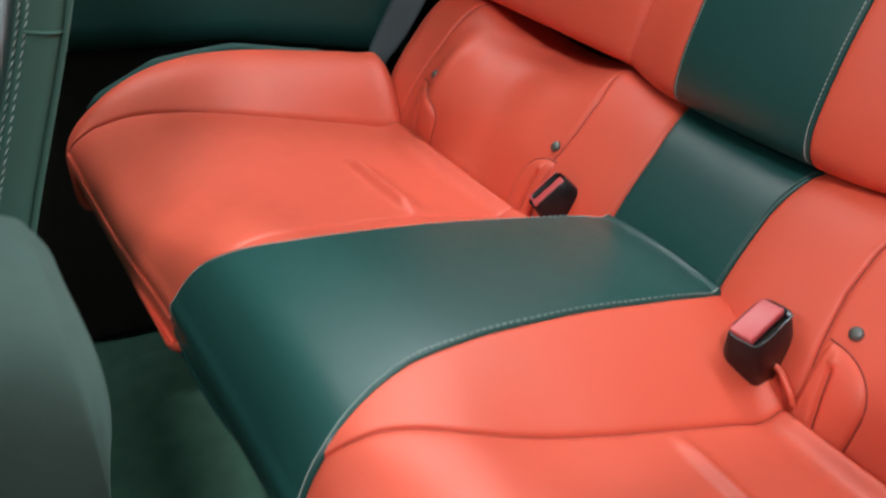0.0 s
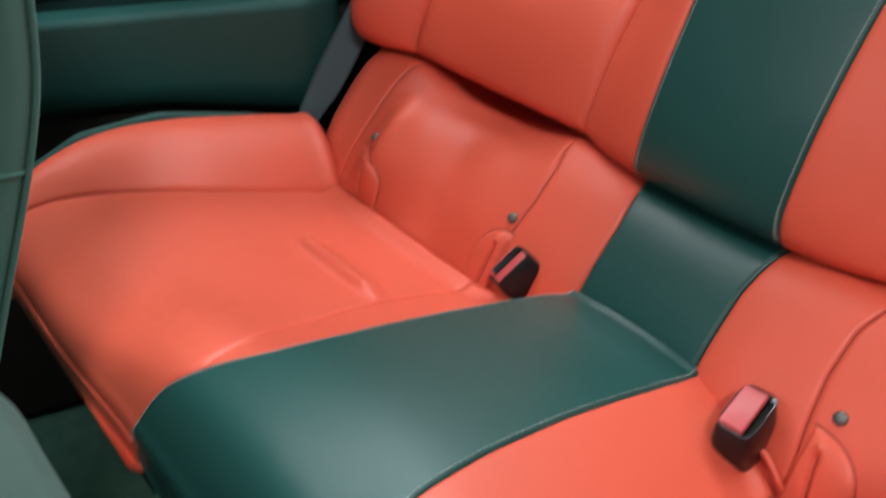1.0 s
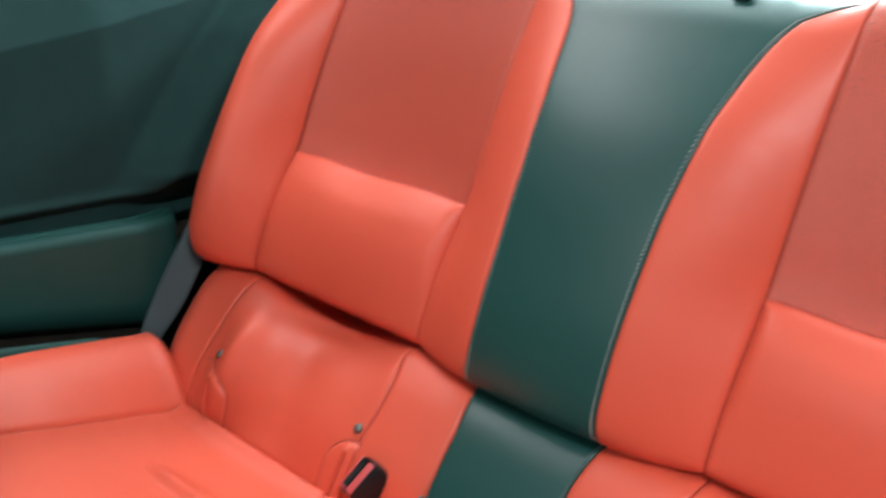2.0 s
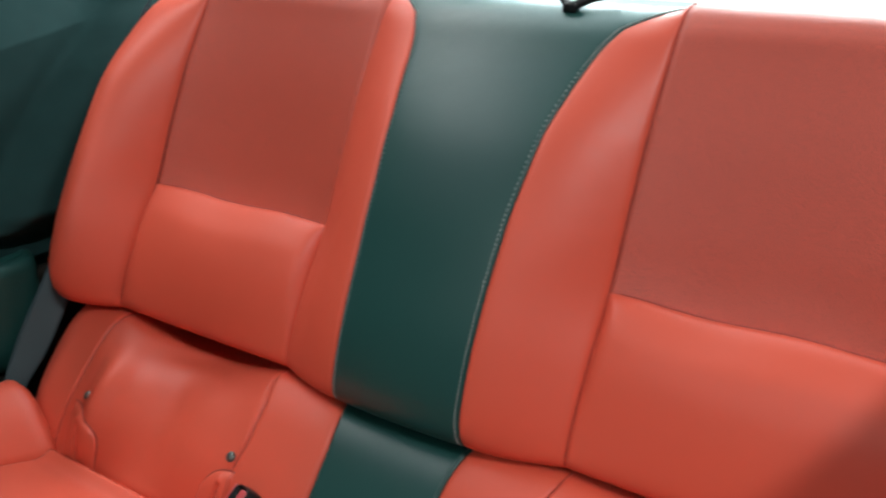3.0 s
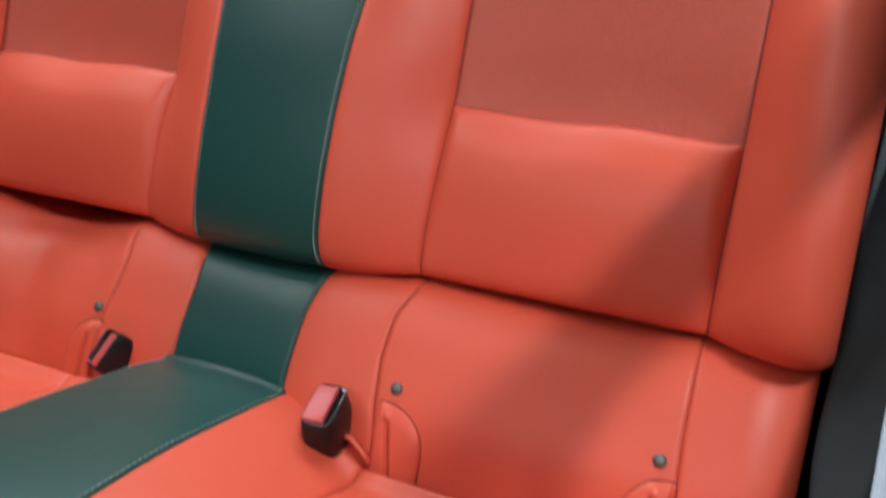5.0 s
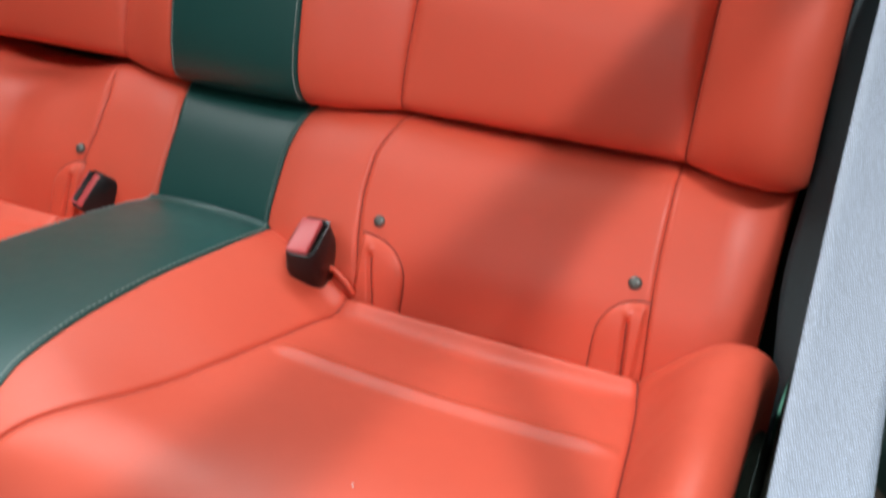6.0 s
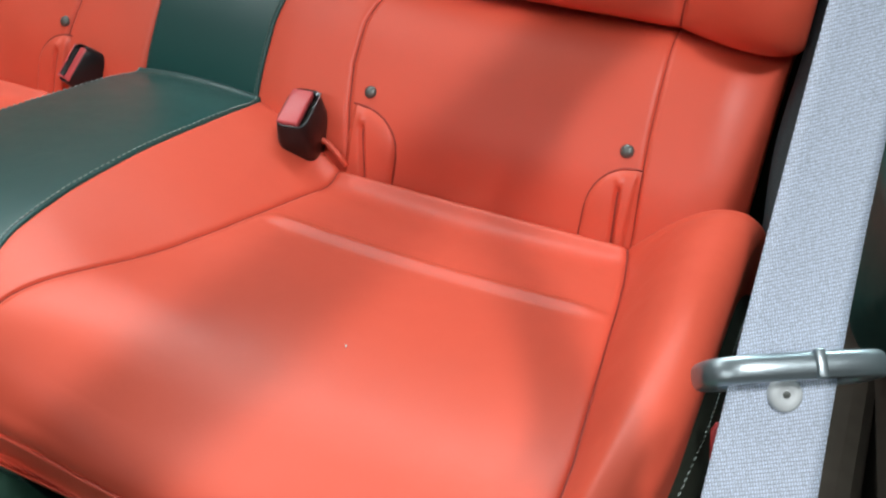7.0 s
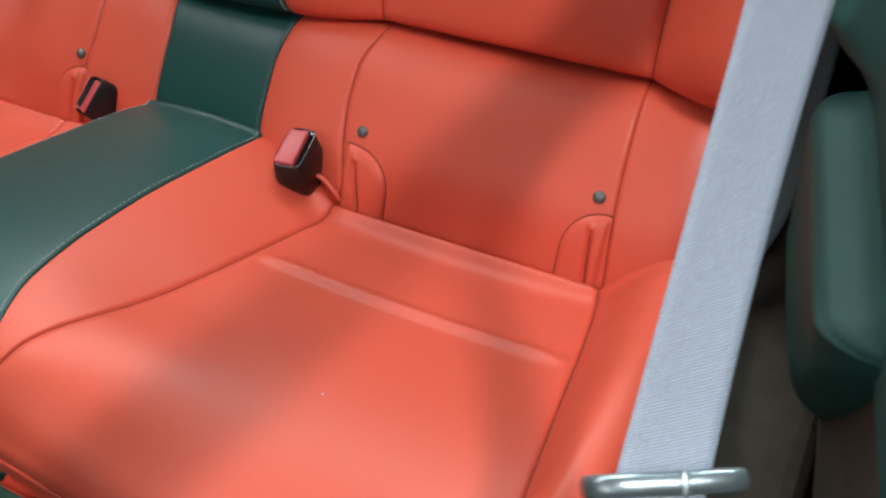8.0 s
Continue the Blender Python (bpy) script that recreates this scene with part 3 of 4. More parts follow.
# ---------------------------------------------------------------- buckles
def buckle(m, side):
    """Seat-belt buckle: black body that narrows downward, red push button, slot with a bright edge; side: which way the slot lies."""
    ob = empty("seat_belt_buckle", "black plastic seat belt buckle with a red push button", "buckle", "rear seat belt buckles")
    bm = bmesh.new()
    lo, mid, hi = [], [], []
    for z, sx, sy, shift, store in ((0.0, 0.0150, 0.0255, 0.0, hi), (-0.020, 0.0175, 0.0275, 0.0, mid), (-0.052, 0.0165, 0.0240, 0.002, lo)):
        for q in range(28):
            a = q * 2 * math.pi / 28
            c, s = math.cos(a), math.sin(a)
            e = 0.45
            store.append(bm.verts.new((sx * math.copysign(abs(c) ** e, c), shift + sy * math.copysign(abs(s) ** e, s), z)))
    low2 = [bm.verts.new((v.co.x * 0.6, v.co.y * 0.6, -0.062)) for v in lo]
    rings = [hi, mid, lo, low2]
    for a, b in zip(rings, rings[1:]):
        for q in range(28):
            bm.faces.new((a[q], a[(q + 1) % 28], b[(q + 1) % 28], b[q]))
    bm.faces.new(low2)
    lip = [bm.verts.new((v.co.x * 0.93, v.co.y * 0.95, 0.0012)) for v in hi]
    well = [bm.verts.new((v.co.x * 0.90, v.co.y * 0.93, -0.006)) for v in hi]
    for a, b in ((hi, lip), (lip, well)):
        for q in range(28):
            bm.faces.new((a[q], a[(q + 1) % 28], b[(q + 1) % 28], b[q]))
    bm.faces.new(well)
    body = part("body", bm, BLACK, ob)
    bw = 0.0205 if side > 0 else 0.0130
    part("push_button", rounded_box((bw, 0.0440, 0.008), 0.0022, 3, pose(-side * (0.0136 - bw / 2), 0, -0.0012)), BUTTON_RED, ob, "red plastic push button")
    part("latch_slot", rounded_box((0.0255 - bw, 0.038, 0.002), 0.0006, 1, pose(side * (0.0262 - bw) / 2 + side * (bw - 0.0130), 0, -0.0052)), DARK, ob, "dark latch slot")
    if side < 0:
        part("slot_rim", joined(rounded_box((0.0026, 0.044, 0.004), 0.0008, 2, pose(-0.0152, 0, 0.0004)), rounded_box((0.013, 0.0030, 0.004), 0.0008, 2, pose(-0.0095, -0.0205, 0.0004))), BUTTON_RED, ob, "red plastic rim round the slot")
    # on the right buckle a small metal piece stands for the slot's glint
    part("latch_edge", joined(rounded_box((0.0006, 0.020, 0.0016), 0.0002, 2, pose(side * 0.0141, 0.012, 0.0008)), rounded_box((0.004, 0.003, 0.0024), 0.0008, 2, pose(side * 0.0115, 0.0200, 0.0006))),
         GREY_METAL if side > 0 else BLACK, ob, "small metal edge set as a glint on the slot" if side > 0 else "")
    part("strap", strip(lambda t: Vector((-0.010 + 0.004 * t, 0.006, -0.055 - 0.06 * t)), lambda t: Vector((0.010 + 0.004 * t, 0.010, -0.055 - 0.06 * t)), 8, 0.002), WEB_DARK, ob, "short dark strap")
    place = m @ Matrix.Scale(1.14 if side > 0 else 0.98, 4)
    if side > 0:
        back = place.inverted()
        part("stalk", tube([back @ Vector(p) for p in ((0.170, -0.050, 0.462), (0.184, -0.047, 0.455), (0.198, -0.050, 0.446), (0.210, -0.054, 0.436))], 0.0027, 8), RED, ob, "coral red stalk of the buckle")
    ob.matrix_world = place
    return ob


buckle(pose(0.163, -0.060, 0.500, 12, 2, 10), 1)
buckle(pose(-0.160, -0.050, 0.478, 40, -6, -20), -1)


# ---------------------------------------------------------------- belts
def rear_belt(s):
    ob = empty("rear_seat_belt", "grey rear seat belt beside the backrest, darkened as shade", "seat belt", "rear seat belts")
    left = [(0.636, 0.36, 1.05), (0.634, 0.275, 0.98), (0.631, 0.20, 0.86), (0.624, 0.125, 0.70), (0.624, 0.085, 0.60), (0.622, 0.030, 0.52), (0.632, -0.02, 0.45), (0.638, -0.03, 0.34)]
    right = [(0.650, 0.39, 1.07), (0.652, 0.315, 1.00), (0.654, 0.24, 0.87), (0.656, 0.130, 0.71), (0.657, 0.060, 0.615), (0.658, 0.000, 0.53), (0.646, -0.045, 0.455), (0.645, -0.06, 0.34)]

    if s > 0:
        right[3:6] = [(0.668, 0.140, 0.71), (0.672, 0.075, 0.615), (0.672, 0.010, 0.53)]

    def curve(k):
        return lambda t: Vector((s, 1, 1)) * Vector(spline(k, t * 7))

    part("webbing", strip(curve(left), curve(right), 60), WEB_DARK, ob)
    part("floor_anchor", rounded_box((0.03, 0.05, 0.008), 0.002, 2, pose(s * 0.641, -0.045, 0.338, 0, 70)), BLACK, ob)
    return ob


rear_belt(-1)
rear_belt(1)

def belt_point(k, f):
    """Front belt: k from 0 (z 0.55) to 1 (z 0.85), f across from one edge to the other."""
    q = (0.55 + 0.30 * k) - 0.7
    lo, hi = max(q, -0.22), min(q, 0.22)
    h = lo if q < -0.22 else hi if q > 0.22 else q
    e = q - h
    a = Vector((0.6509 - 0.0491 * h + 0.1344 * h * h + (-0.0491 + 0.2688 * h) * e, -0.4619 + 0.9812 * h - 1.2131 * h * h + (0.9812 - 2.4262 * h) * e, q + 0.7))
    c = Vector((0.6907 - 0.1397 * h + 0.4207 * h * h + (-0.1397 + 0.8414 * h) * e, -0.4339 + 1.0927 * h - 1.4425 * h * h + (1.0927 - 2.885 * h) * e, q + 0.7))
    return a.lerp(c, f)


def flat_ring(ring, m, half=0.0056, deep=0.0046):
    """A closed bar of oval section along ring, taller than it is deep."""
    bm = bmesh.new()
    up = (m.to_3x3() @ Vector((0, 0, 1))).normalized()
    rows = []
    n = len(ring)
    for i in range(n):
        d = (ring[(i + 1) % n] - ring[i - 1]).normalized()
        out = d.cross(up).normalized()
        row = []
        for q in range(16):
            a = q * math.pi / 8
            ca, sa = math.cos(a), math.sin(a)
            row.append(bm.verts.new(ring[i] + out * deep * math.copysign(abs(ca) ** 0.7, ca) + up * half * math.copysign(abs(sa) ** 0.7, sa)))
        rows.append(row)
    for i in range(n):
        a, e = rows[i], rows[(i + 1) % n]
        for q in range(16):
            bm.faces.new((a[q], a[(q + 1) % 16], e[(q + 1) % 16], e[q]))
    return bm


def front_belt():
    ob = empty("front_seat_belt", "light grey woven front seat belt with a metal latch plate", "seat belt")
    part("webbing", strip(lambda t: belt_point(-1.0 + 2.6 * t, 0.0), lambda t: belt_point(-1.0 + 2.6 * t, 1.0), 90, 0.0013), WEB, ob, "light grey woven webbing")
    c = belt_point(0.534, 0.52)
    ax = (belt_point(0.5, 1) - belt_point(0.5, 0)).normalized()
    run = (belt_point(1, 0.5) - belt_point(0, 0.5)).normalized()
    nrm = ax.cross(run).normalized()
    if nrm.y > 0:
        nrm = -nrm
    run2 = nrm.cross(ax)
    if run2.z < 0:
        run2 = -run2
    # latch plate: a rounded bar ring round the webbing, seen on edge
    turn = Matrix((ax, nrm, ax.cross(nrm))).transposed().to_4x4()
    m = Matrix.Translation(c) @ turn @ pose(0, 0, 0, -14, -5, 0)
    ring = []
    for q in range(48):
        a = q * 2 * math.pi / 48
        cx, sx = math.cos(a), math.sin(a)
        ring.append(m @ Vector((0.0350 * math.copysign(abs(cx) ** 0.5, cx), 0.0130 * math.copysign(abs(sx) ** 0.6, sx) + 0.001, 0.0)))
    plate = part("latch_plate", flat_ring(ring, m), GREY_METAL, ob, "grey metal latch plate round the webbing")
    part("mould_notch", rounded_box((0.0045, 0.0035, 0.012), 0.001, 2, m @ pose(0.005, 0.0180, 0)), GREY_METAL, plate)
    part("tongue", rounded_box((0.026, 0.030, 0.0028), 0.001, 2, m @ pose(-0.004, -0.032, 0)), CHROME, plate, "bright metal tongue")
    # stop button
    p = belt_point(0.512, 0.52)
    prof = [(0.0, 0.0022), (0.0016, 0.0022), (0.0020, 0.0016), (0.0026, 0.0030), (0.0058, 0.0030), (0.0072, 0.0016), (0.0074, -0.0008)]
    bm = bmesh.new()
    rings = []
    for r, h in prof[1:]:
        rings.append([bm.verts.new((r * math.cos(q * math.pi / 12), r * math.sin(q * math.pi / 12), h + 0.001)) for q in range(24)])
    bm.faces.new(rings[0])
    for a, b in zip(rings, rings[1:]):
        for q in range(24):
            bm.faces.new((a[q], a[(q + 1) % 24], b[(q + 1) % 24], b[q]))
    bm.transform(Matrix.Translation(p) @ nrm.to_track_quat("Z", "Y").to_matrix().to_4x4())
    stop = part("stop_button", bm, IVORY, ob, "pale round plastic stop button")
    bm = bmesh.new()
    bmesh.ops.create_uvsphere(bm, u_segments=12, v_segments=8, radius=0.0016)
    bm.transform(Matrix.Translation(p + nrm * 0.0032))
    part("rivet_pin", bm, STUD, stop)
    return ob


front_belt()


OLIVE = textured("dark_olive_leather", (0.030, 0.036, 0.026), rough=0.5, vary=0.15, fine=900, bump=0.15)


# ---------------------------------------------------------------- side trim
def side_x(y):
    return 0.667 + 0.22 * max(0.0, -y) + 0.02 * smooth01((y - 0.1) / 0.3)


ARC = [(0.69, -0.005), (0.76, 0.045), (0.83, 0.105), (0.90, 0.175), (0.96, 0.250), (1.0, 0.31)]


def thick(bm, off):
    """Closes a sheet into a board by a second skin, moved by off."""
    faces = list(bm.faces)
    g = bmesh.ops.extrude_face_region(bm, geom=faces)
    bmesh.ops.translate(bm, vec=off, verts=[v for v in g["geom"] if isinstance(v, bmesh.types.BMVert)])
    return bm


def side_trim(s):
    ob = empty("wall_left" if s < 0 else "wall_right", "dark green moulded side trim with an armrest pad", "side trim", kind="structure")
    front = -0.47 if s > 0 else -0.75

    def upper(y, z):
        ya = table(ARC, z)
        d = 0.042 + 0.05 * max(0.0, z - 0.69) - 0.060 * smooth01((y - ya + 0.012) / 0.066) * smooth01((z - 0.655) / 0.06)
        if s > 0:
            return Vector((s * (side_x(y) + d), y, z - 0.085 * max(0.0, -y) * smooth01((0.95 - z) / 0.2)))
        # a shelf pocket under the panel, whose lower lip stands proud, and a sill that turns away above
        open_end = smooth01((0.075 - y) / 0.06)
        d += open_end * (0.009 * smooth01((0.678 - z) / 0.012) - 0.007 * math.exp(-((z - 0.683) / 0.007) ** 2))
        d += 0.5 * max(0.0, z - (0.926 + 0.16 * y))
        return Vector((s * (side_x(y) + d), y, z))

    # left panel takes a darker, duller green than the right one
    up = part("upper_panel", thick(grid(upper, frange(front, 0.42, 110), frange(0.628, 1.04 if s < 0 else 0.80, 160)), (s * 0.02, 0, 0)), SIDE_DARK if s < 0 else GREEN_TRIM, ob, "dark green panel with a rounded ridge")

    def pad(u, v):
        # u: rear to front, v: underside over the face to the ledge
        fy = lerp(0.072 if s < 0 else 0.04, front if s < 0 else -0.24, u)
        zb = table([(0.08, 0.47), (0.0, 0.45), (-0.08, 0.445), (-0.157, 0.462), (-0.20, 0.53), (-0.24, 0.615)] if s > 0 else [(0.08, 0.44), (-0.2, 0.50), (-0.75, 0.54)], fy)
        lip = 0.648 - 0.085 * max(0.0, -fy) if s > 0 else 0.641 + 0.04 * max(0.0, -fy)
        if v < 0.75:
            g = v / 0.75
            z = lerp(zb, lip, g)
            r = min(g / 0.35, 1.0)
            d = 0.045 * (1 - math.sqrt(max(0.0, 1 - (1 - r) ** 2))) + 0.012 * (1 - g)
            top = max(0.0, (g - 0.93) / 0.07)
            d += 0.006 * top * top
        else:
            g = (v - 0.75) / 0.25
            if s > 0:
                z = lip + 0.006 * math.sqrt(min(1, g * 4)) + 0.030 * g ** 3
                d = 0.006 + 0.044 * g
            else:
                z = lip + 0.004 * math.sin(min(1, g * 4) * math.pi) - 0.010 * smooth01((g - 0.15) / 0.25)
                d = 0.006 + 0.090 * g
        ends = min(u * (0.4 if s > 0 else 0.8) / 0.03, 1.0)
        d += 0.03 * (1 - math.sqrt(max(0.0, 1 - (1 - ends) ** 2)))
        if s > 0:
            ends = min((1 - u) * 0.4 / 0.04, 1.0)
            d += 0.045 * (1 - math.sqrt(max(0.0, 1 - (1 - ends) ** 2)))
        return Vector((s * (side_x(fy) + d), fy, z))

    part("armrest_pad", thick(grid(pad, frange(0, 1, 90), frange(0, 1, 60)), (s * 0.02, 0, 0)), GREEN_TRIM, ob, "smooth dark green padded armrest")

    def lower(y, z):
        return Vector((s * (side_x(y) + 0.048 + 0.004 * math.sin(y * 17) * math.sin(z * 13)), y, z))

    # left lining's near-black puts the shade beside the cushion into its colour
    part("lower_lining", thick(grid(lower, frange(front, 0.42, 50), frange(0.0, 0.655 if s > 0 else 0.60, 40)), (s * 0.02, 0, 0)), LINING if s > 0 else DARK, ob, "dark fabric lower side lining, blackened as shade on the left")

    # stitched green leather bolster beside the cushion
    def side_pad(u, v):
        y = lerp(-0.02, -0.50 if s > 0 else -0.455, u)
        a = v * math.pi * 0.62
        zt = table([(-0.02, 0.42), (-0.15, 0.462), (-0.30, 0.488), (-0.40, 0.470), (-0.50, 0.40)] if s > 0 else [(-0.02, 0.465), (-0.12, 0.515), (-0.25, 0.550), (-0.36, 0.552), (-0.44, 0.524), (-0.50, 0.465)], y)
        return Vector((s * (0.627 - 0.016 * smooth01((-0.26 - y) / 0.2) + 0.022 * math.sin(min(a, math.pi / 2))), y, zt - 0.10 * (1 - math.cos(a))))

    sp = part("side_bolster", thick(grid(side_pad, frange(0, 1, 40), frange(0, 1, 24)), (0, 0, -0.02)), OLIVE if s > 0 else GREEN_TRIM, ob, "dark leather edge bolster beside the cushion")
    part("stitching", stitches(lambda t: side_pad(0.05 + 0.9 * t, 0.30), 74, up=(s * 0.5, 0, 0.86)), THREAD, sp) if s > 0 else None
    return ob


side_trim(-1)
side_trim(1)


# ---------------------------------------------------------------- front seat and console
def front_seat():
    ob = empty("front_bucket", "dark green leather front seat with pale twin stitching", "car seat")
    # side outline in y-z: the rear edge leans back as it rises
    rear = [(-0.655, 0.40), (-0.610, 0.55), (-0.580, 0.639), (-0.521, 0.791), (-0.504, 0.87), (-0.498, 0.97), (-0.505, 1.06)]

    def back(u, v):
        y, z = spline(rear, v * 6)
        a = u * math.pi / 2
        return Vector((-0.10 - 0.02 * (1 - math.cos(a * 0.3)) - 0.44 * u, y + 0.03 * math.sin(u * math.pi) - 0.001, z))

    part("rear_shell", thick(grid(back, frange(0, 1, 30), frange(0, 1, 40)), (0, -0.03, 0.008)), FRONT_GREEN, ob)

    def sidef(u, v):
        y, z = spline(rear, v * 6)
        return Vector((-0.098 + 0.004 * math.sin(u * math.pi), y - 0.027 * u, z + 0.005 * u))

    side = part("side_panel", thick(grid(sidef, frange(0, 1, 12), frange(0, 1, 50)), (-0.02, 0, 0)), FRONT_GREEN, ob)
    part("piping", tube([sidef(0, i / 60) + Vector((0.001, 0.001, 0)) for i in range(61)], 0.0022), FRONT_GREEN, side)
    part("cross_seam", tube([sidef(i / 10, 0.475) + Vector((0.0012, 0, 0)) for i in range(11)], 0.0010, 6), FRONT_GREEN, side)

    def bolster(u, v):
        y, z = spline(rear, v * 6)
        a = u * math.pi
        return Vector((-0.108 + 0.030 * math.sin(a), y - 0.030 - 0.10 * u, z + 0.008 + 0.02 * u))

    # front bolster's pale grey puts strong light into the leather's colour
    part("front_bolster", thick(grid(bolster, frange(0, 1, 16), frange(0, 1, 50)), (-0.03, 0, 0)), LIT_LEATHER, ob, "leather front bolster, coloured pale for strong light")
    for du in (0.94, 1.12):
        part("stitching", stitches(lambda t: sidef(du, 0.05 + 0.9 * t) + Vector((0.0005, 0, 0)), 120, up=(1, 0, 0), r=0.0006, length=0.005), THREAD, side, "pale twin stitching")
    part("seat_base", rounded_box((0.44, 0.46, 0.20), 0.04, 4, pose(-0.33, -0.90, 0.34)), FRONT_GREEN, ob)
    return ob


LIT_LEATHER = textured("lit_pale_leather", (0.35, 0.40, 0.42), rough=0.5, vary=0.08, fine=900, bump=0.1)
front_seat()


def console():
    ob = empty("centre_console", "rounded dark green padded centre console", "console")
    prof = [(-1.02, 0.675), (-0.80, 0.688), (-0.66, 0.690), (-0.602, 0.676), (-0.585, 0.657), (-0.573, 0.624), (-0.574, 0.582), (-0.584, 0.539), (-0.598, 0.496), (-0.632, 0.392), (-0.645, 0.27), (-0.665, 0.10)]
    n = len(prof) - 1

    def skin(u, v):
        y, z = spline(prof, v * n)
        a = (2 * u - 1) * math.pi / 2
        side = math.copysign(abs(math.sin(a)) ** 0.62, math.sin(a))
        fall = 1 - math.cos(a) ** 0.5 if abs(u - 0.5) < 0.499 else 1.0
        inward = Vector((0, -smooth01(v * 1.6 - 0.4), -(1 - smooth01(v * 1.6 - 0.5))))
        p = Vector((0.01 + 0.108 * side, y, z)) + inward * fall * 0.16
        dent = 0.010 * math.exp(-((z - 0.615) / 0.02) ** 2) * math.exp(-((side + 0.1) / 0.5) ** 2)
        return p + Vector((0, -dent, 0))

    part("padded_cover", thick(grid(skin, frange(0, 1, 40), frange(0, 1, 70)), (0, -0.02, -0.01)), CONSOLE, ob)
    part("base", rounded_box((0.19, 0.40, 0.60), 0.02, 3, pose(0.01, -0.83, 0.36)), FRONT_GREEN, ob)
    return ob


console()


def tether_hook():
    ob = empty("belt_guide", "small black plastic hook on top of the backrest", "hook")
    pts = [(0.028, 0.342, 1.044), (0.042, 0.336, 1.040), (0.056, 0.328, 1.032), (0.066, 0.323, 1.027), (0.076, 0.328, 1.032), (0.092, 0.338, 1.038), (0.110, 0.352, 1.042)]
    fine = [Vector(spline(pts, i / 5)) for i in range(31)]
    part("hook", tube(fine, [0.0045 + 0.002 * math.exp(-((i - 15) / 6) ** 2) for i in range(31)], 10), BLACK, ob)
    part("foot", rounded_box((0.018, 0.016, 0.012), 0.003, 2, pose(0.066, 0.325, 1.026)), BLACK, ob)
    return ob


tether_hook()


def pull_tab():
    ob = empty("pull_tab", "small red plastic pull tab beside the cushion", "tab")
    bm = extruded([(-0.005, 0.0), (0.005, 0.0), (0.006, 0.022), (0.003, 0.028), (-0.003, 0.028), (-0.006, 0.022)], 0.003, pose(0.651, -0.305, 0.478, 62, 0, 20), r=0.0008)
    part("tab", bm, BUTTON_RED, ob)
    return ob


pull_tab()


def lint():
    ob = tagged(mesh_object("lint_speck", rounded_box((0.0013, 0.0022, 0.0010), 0.0003, 2, pose(0.382, -0.338, 0.5065, 0, 0, 35)), IVORY), "tiny white lint speck on the red leather", "lint")
    return ob


lint()


PLASTER = textured("grey_plaster", (0.08, 0.085, 0.09), rough=0.9, vary=0.05, big=1.5, fine=120, voronoi=False)
PALE = textured("pale_finish", (0.46, 0.51, 0.51), rough=0.6, vary=0.03, fine=900, voronoi=False)


# ---------------------------------------------------------------- car body
def structure(name, bm, material, label, smooth=False):
    return tagged(mesh_object(name, bm, material, None, "", smooth), label, "car body", kind="structure")


# hall shell, added out of view; dark grey so that little light bounces
structure("ground", thick(grid(lambda u, v: Vector((u, v, -0.28)), frange(-7, 7, 8), frange(-8, 8, 8)), (0, 0, -0.1)), GROUND, "grey concrete floor of the added hall")
for nm, sz, at in (("wall_1", (0.12, 16.0, 4.0), (-7.06, 0, 1.70)), ("wall_2", (0.12, 16.0, 4.0), (7.06, 0, 1.70)), ("wall_3", (14.24, 0.12, 4.0), (0, -8.06, 1.70)), ("wall_4", (14.24, 0.12, 4.0), (0, 8.06, 1.70))):
    tagged(mesh_object(nm, rounded_box(sz, 0, 1, pose(*at)), PLASTER, None, "", False), "plain grey plastered wall of the added hall", "wall", kind="structure")
# the added ceiling leaves a gap for the rear fill lamp
slabs = [rounded_box(sz, 0, 1, pose(*at)) for sz, at in (((14.2, 11.9, 0.12), (0, -2.15, HALL + 0.06)), ((14.2, 2.9, 0.12), (0, 6.65, HALL + 0.06)), ((4.3, 1.4, 0.12), (-4.95, 4.5, HALL + 0.06)), ((4.9, 1.4, 0.12), (4.65, 4.5, HALL + 0.06)))]
tagged(mesh_object("ceiling", joined(*slabs), PLASTER, None, "", False), "plain grey ceiling of the added hall, open at the rear fill", "ceiling", kind="structure")


def unseen_lamp_housing(x, y, wide, long):
    ob = empty("unseen_lamp_housing", "white housing of an unseen ceiling lamp added over the car", "lamp", "ceiling lamps over the car")
    part("housing", rounded_box((wide + 0.05, long + 0.05, 0.10), 0.01, 2, pose(0, 0, 0.07)), PALE, ob)
    for q in (-1, 1):
        part("side_rim", rounded_box((0.02, long + 0.05, 0.05), 0.004, 2, pose(q * (wide / 2 + 0.015), 0, 0.01)), PALE, ob)
    ob.matrix_world = pose(x, y, HALL - 0.125)


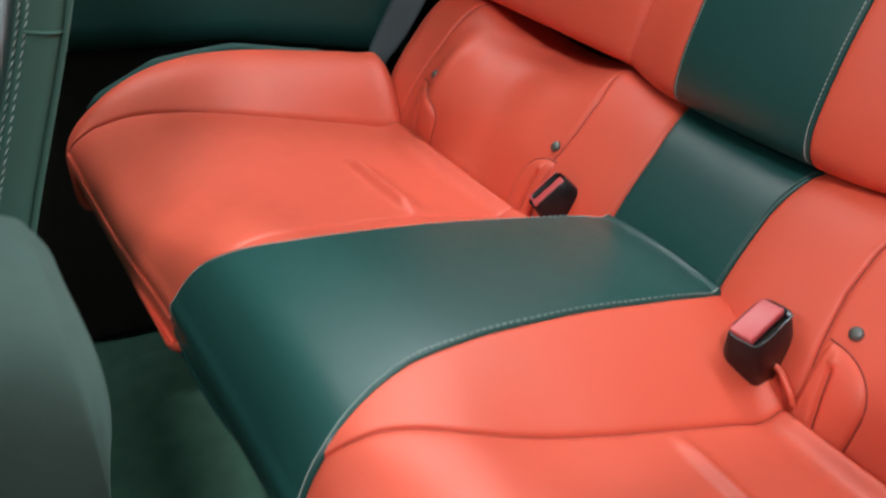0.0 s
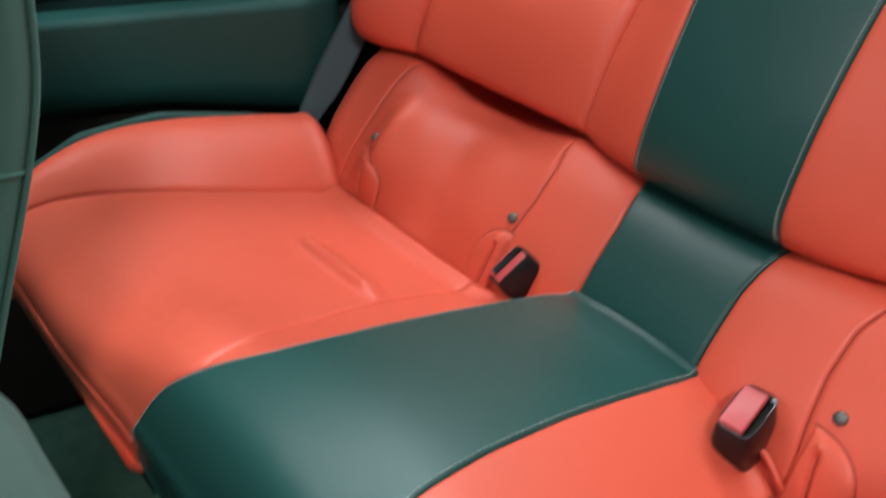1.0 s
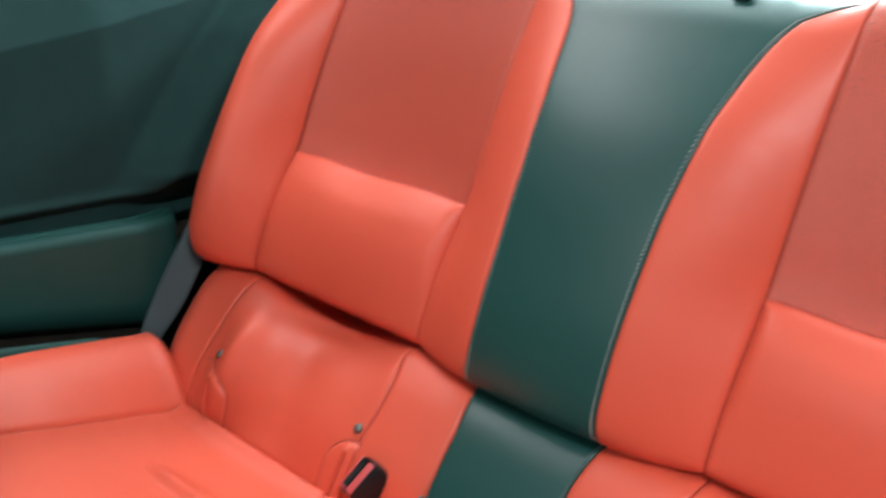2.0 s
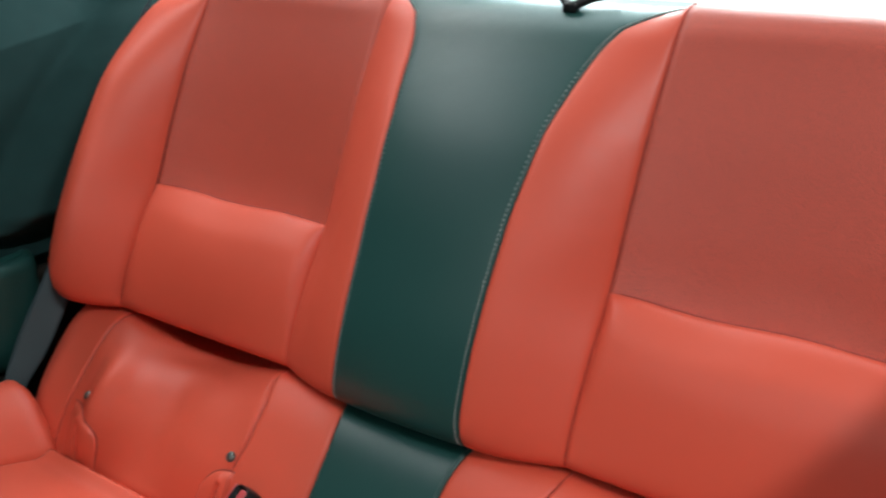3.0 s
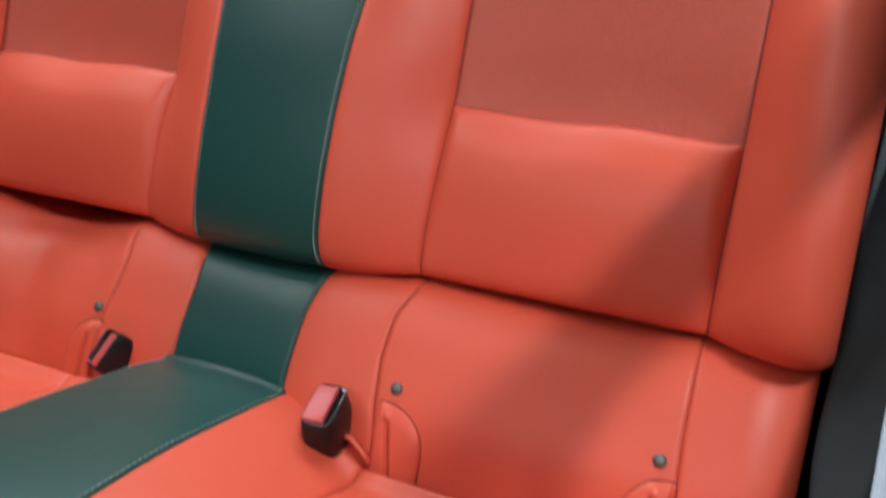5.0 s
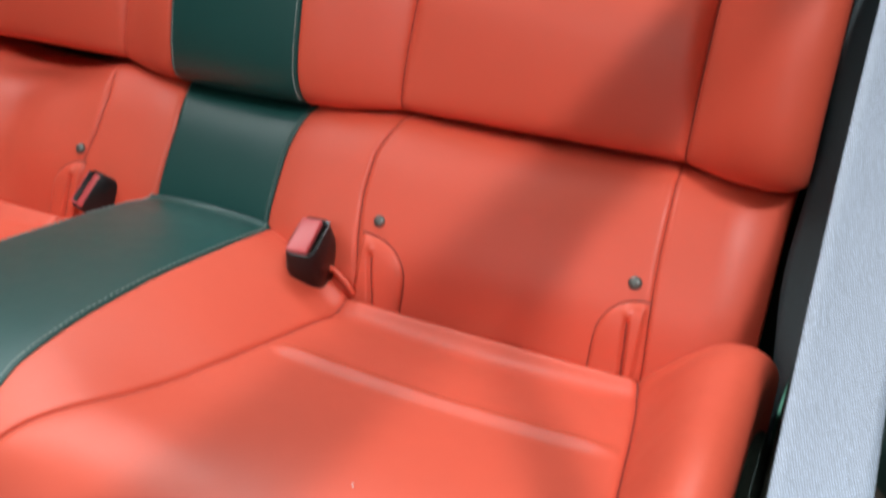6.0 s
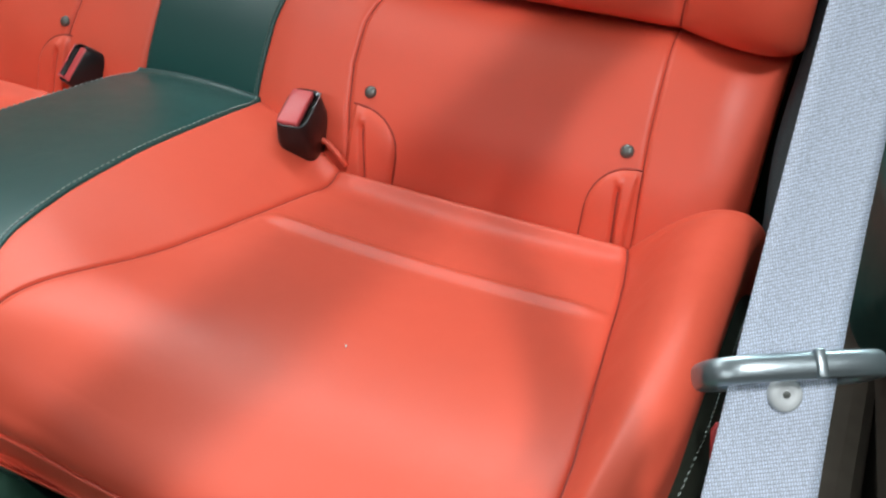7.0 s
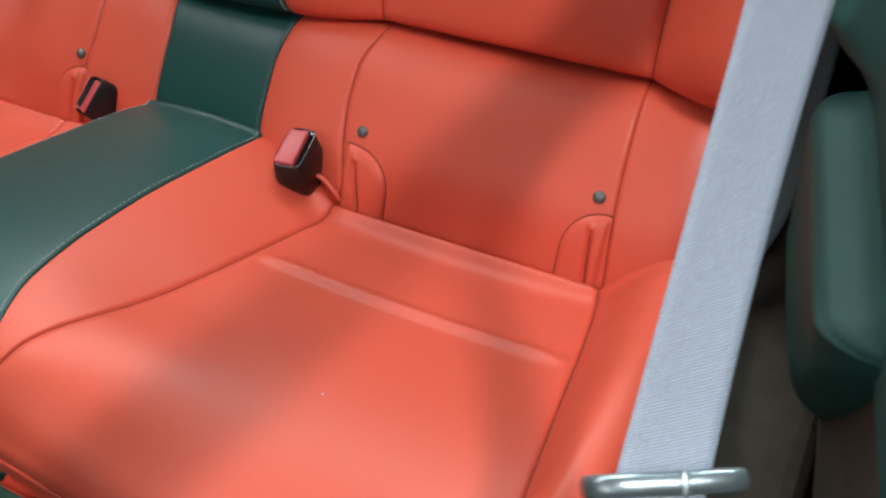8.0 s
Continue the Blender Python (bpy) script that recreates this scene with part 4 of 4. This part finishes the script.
for lamp_x, lamp_y, wide, long, watts in LAMPS:
    unseen_lamp_housing(lamp_x, lamp_y, wide, long)
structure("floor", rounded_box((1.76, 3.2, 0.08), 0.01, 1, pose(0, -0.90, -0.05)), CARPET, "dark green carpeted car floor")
TUN = [(-0.31, -0.02), (-0.305, 0.24), (-0.275, 0.275), (0.26, 0.275), (0.30, 0.24), (0.31, -0.02)]
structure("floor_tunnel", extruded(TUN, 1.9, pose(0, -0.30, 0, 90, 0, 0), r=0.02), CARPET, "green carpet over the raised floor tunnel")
for s, nm in ((-1, "door_left"), (1, "panel_right")):
    y0, y1 = (-1.75, 0.95) if s < 0 else (-0.47, 0.95)
    structure(nm, rounded_box((0.03, y1 - y0, 0.95), 0.008, 2, pose(s * 0.86, (y0 + y1) / 2, 0.48)), PAINT, "dark green painted car side")
structure("bulkhead", rounded_box((1.68, 0.03, 0.94), 0.005, 1, pose(0, 0.52, 0.52)), DARK, "dark lining behind the rear seat")
# deck's pale colour stands for the bright light falling on it
structure("parcel_shelf", rounded_box((1.66, 0.62, 0.02), 0.006, 2, pose(0, 0.72, 1.002)), PALE, "deck behind the rear seat, coloured pale for the bright light on it")


SHADOW_RAIL = [(0.755, -1.75, 1.10), (0.765, -1.45, 1.30), (0.772, -1.10, 1.385), (0.822, -0.65, 1.385), (0.836, -0.54, 1.385), (0.865, -0.42, 1.385), (0.885, -0.29, 1.385), (0.89, -0.10, 1.37), (0.87, 0.20, 1.31), (0.86, 0.42, 1.17), (0.845, 0.60, 0.96)]


def shadow_rail(s, nm):
    # unseen slim rail, windscreen to rear pillar, added and bent to cast shadow bands
    def skin(u, v):
        x, y, z = spline(SHADOW_RAIL, v * 10)
        a = u * 2 * math.pi
        return Vector((s * (x + 0.036 * math.cos(a)), y, z + 0.034 * math.sin(a)))

    structure(nm, grid(skin, frange(0, 1, 20), frange(0, 1, 64)), PAINT, "dark green side rail added out of view to cast shadow bands", True)


shadow_rail(-1, "shadow_rail_left")
shadow_rail(1, "shadow_rail_right")
structure("trim_sill", rounded_box((0.105, 0.74, 0.43), 0.02, 3, pose(0.700, -0.18, 0.225)), LINING, "dark fabric trim between the cushion and the side lining")
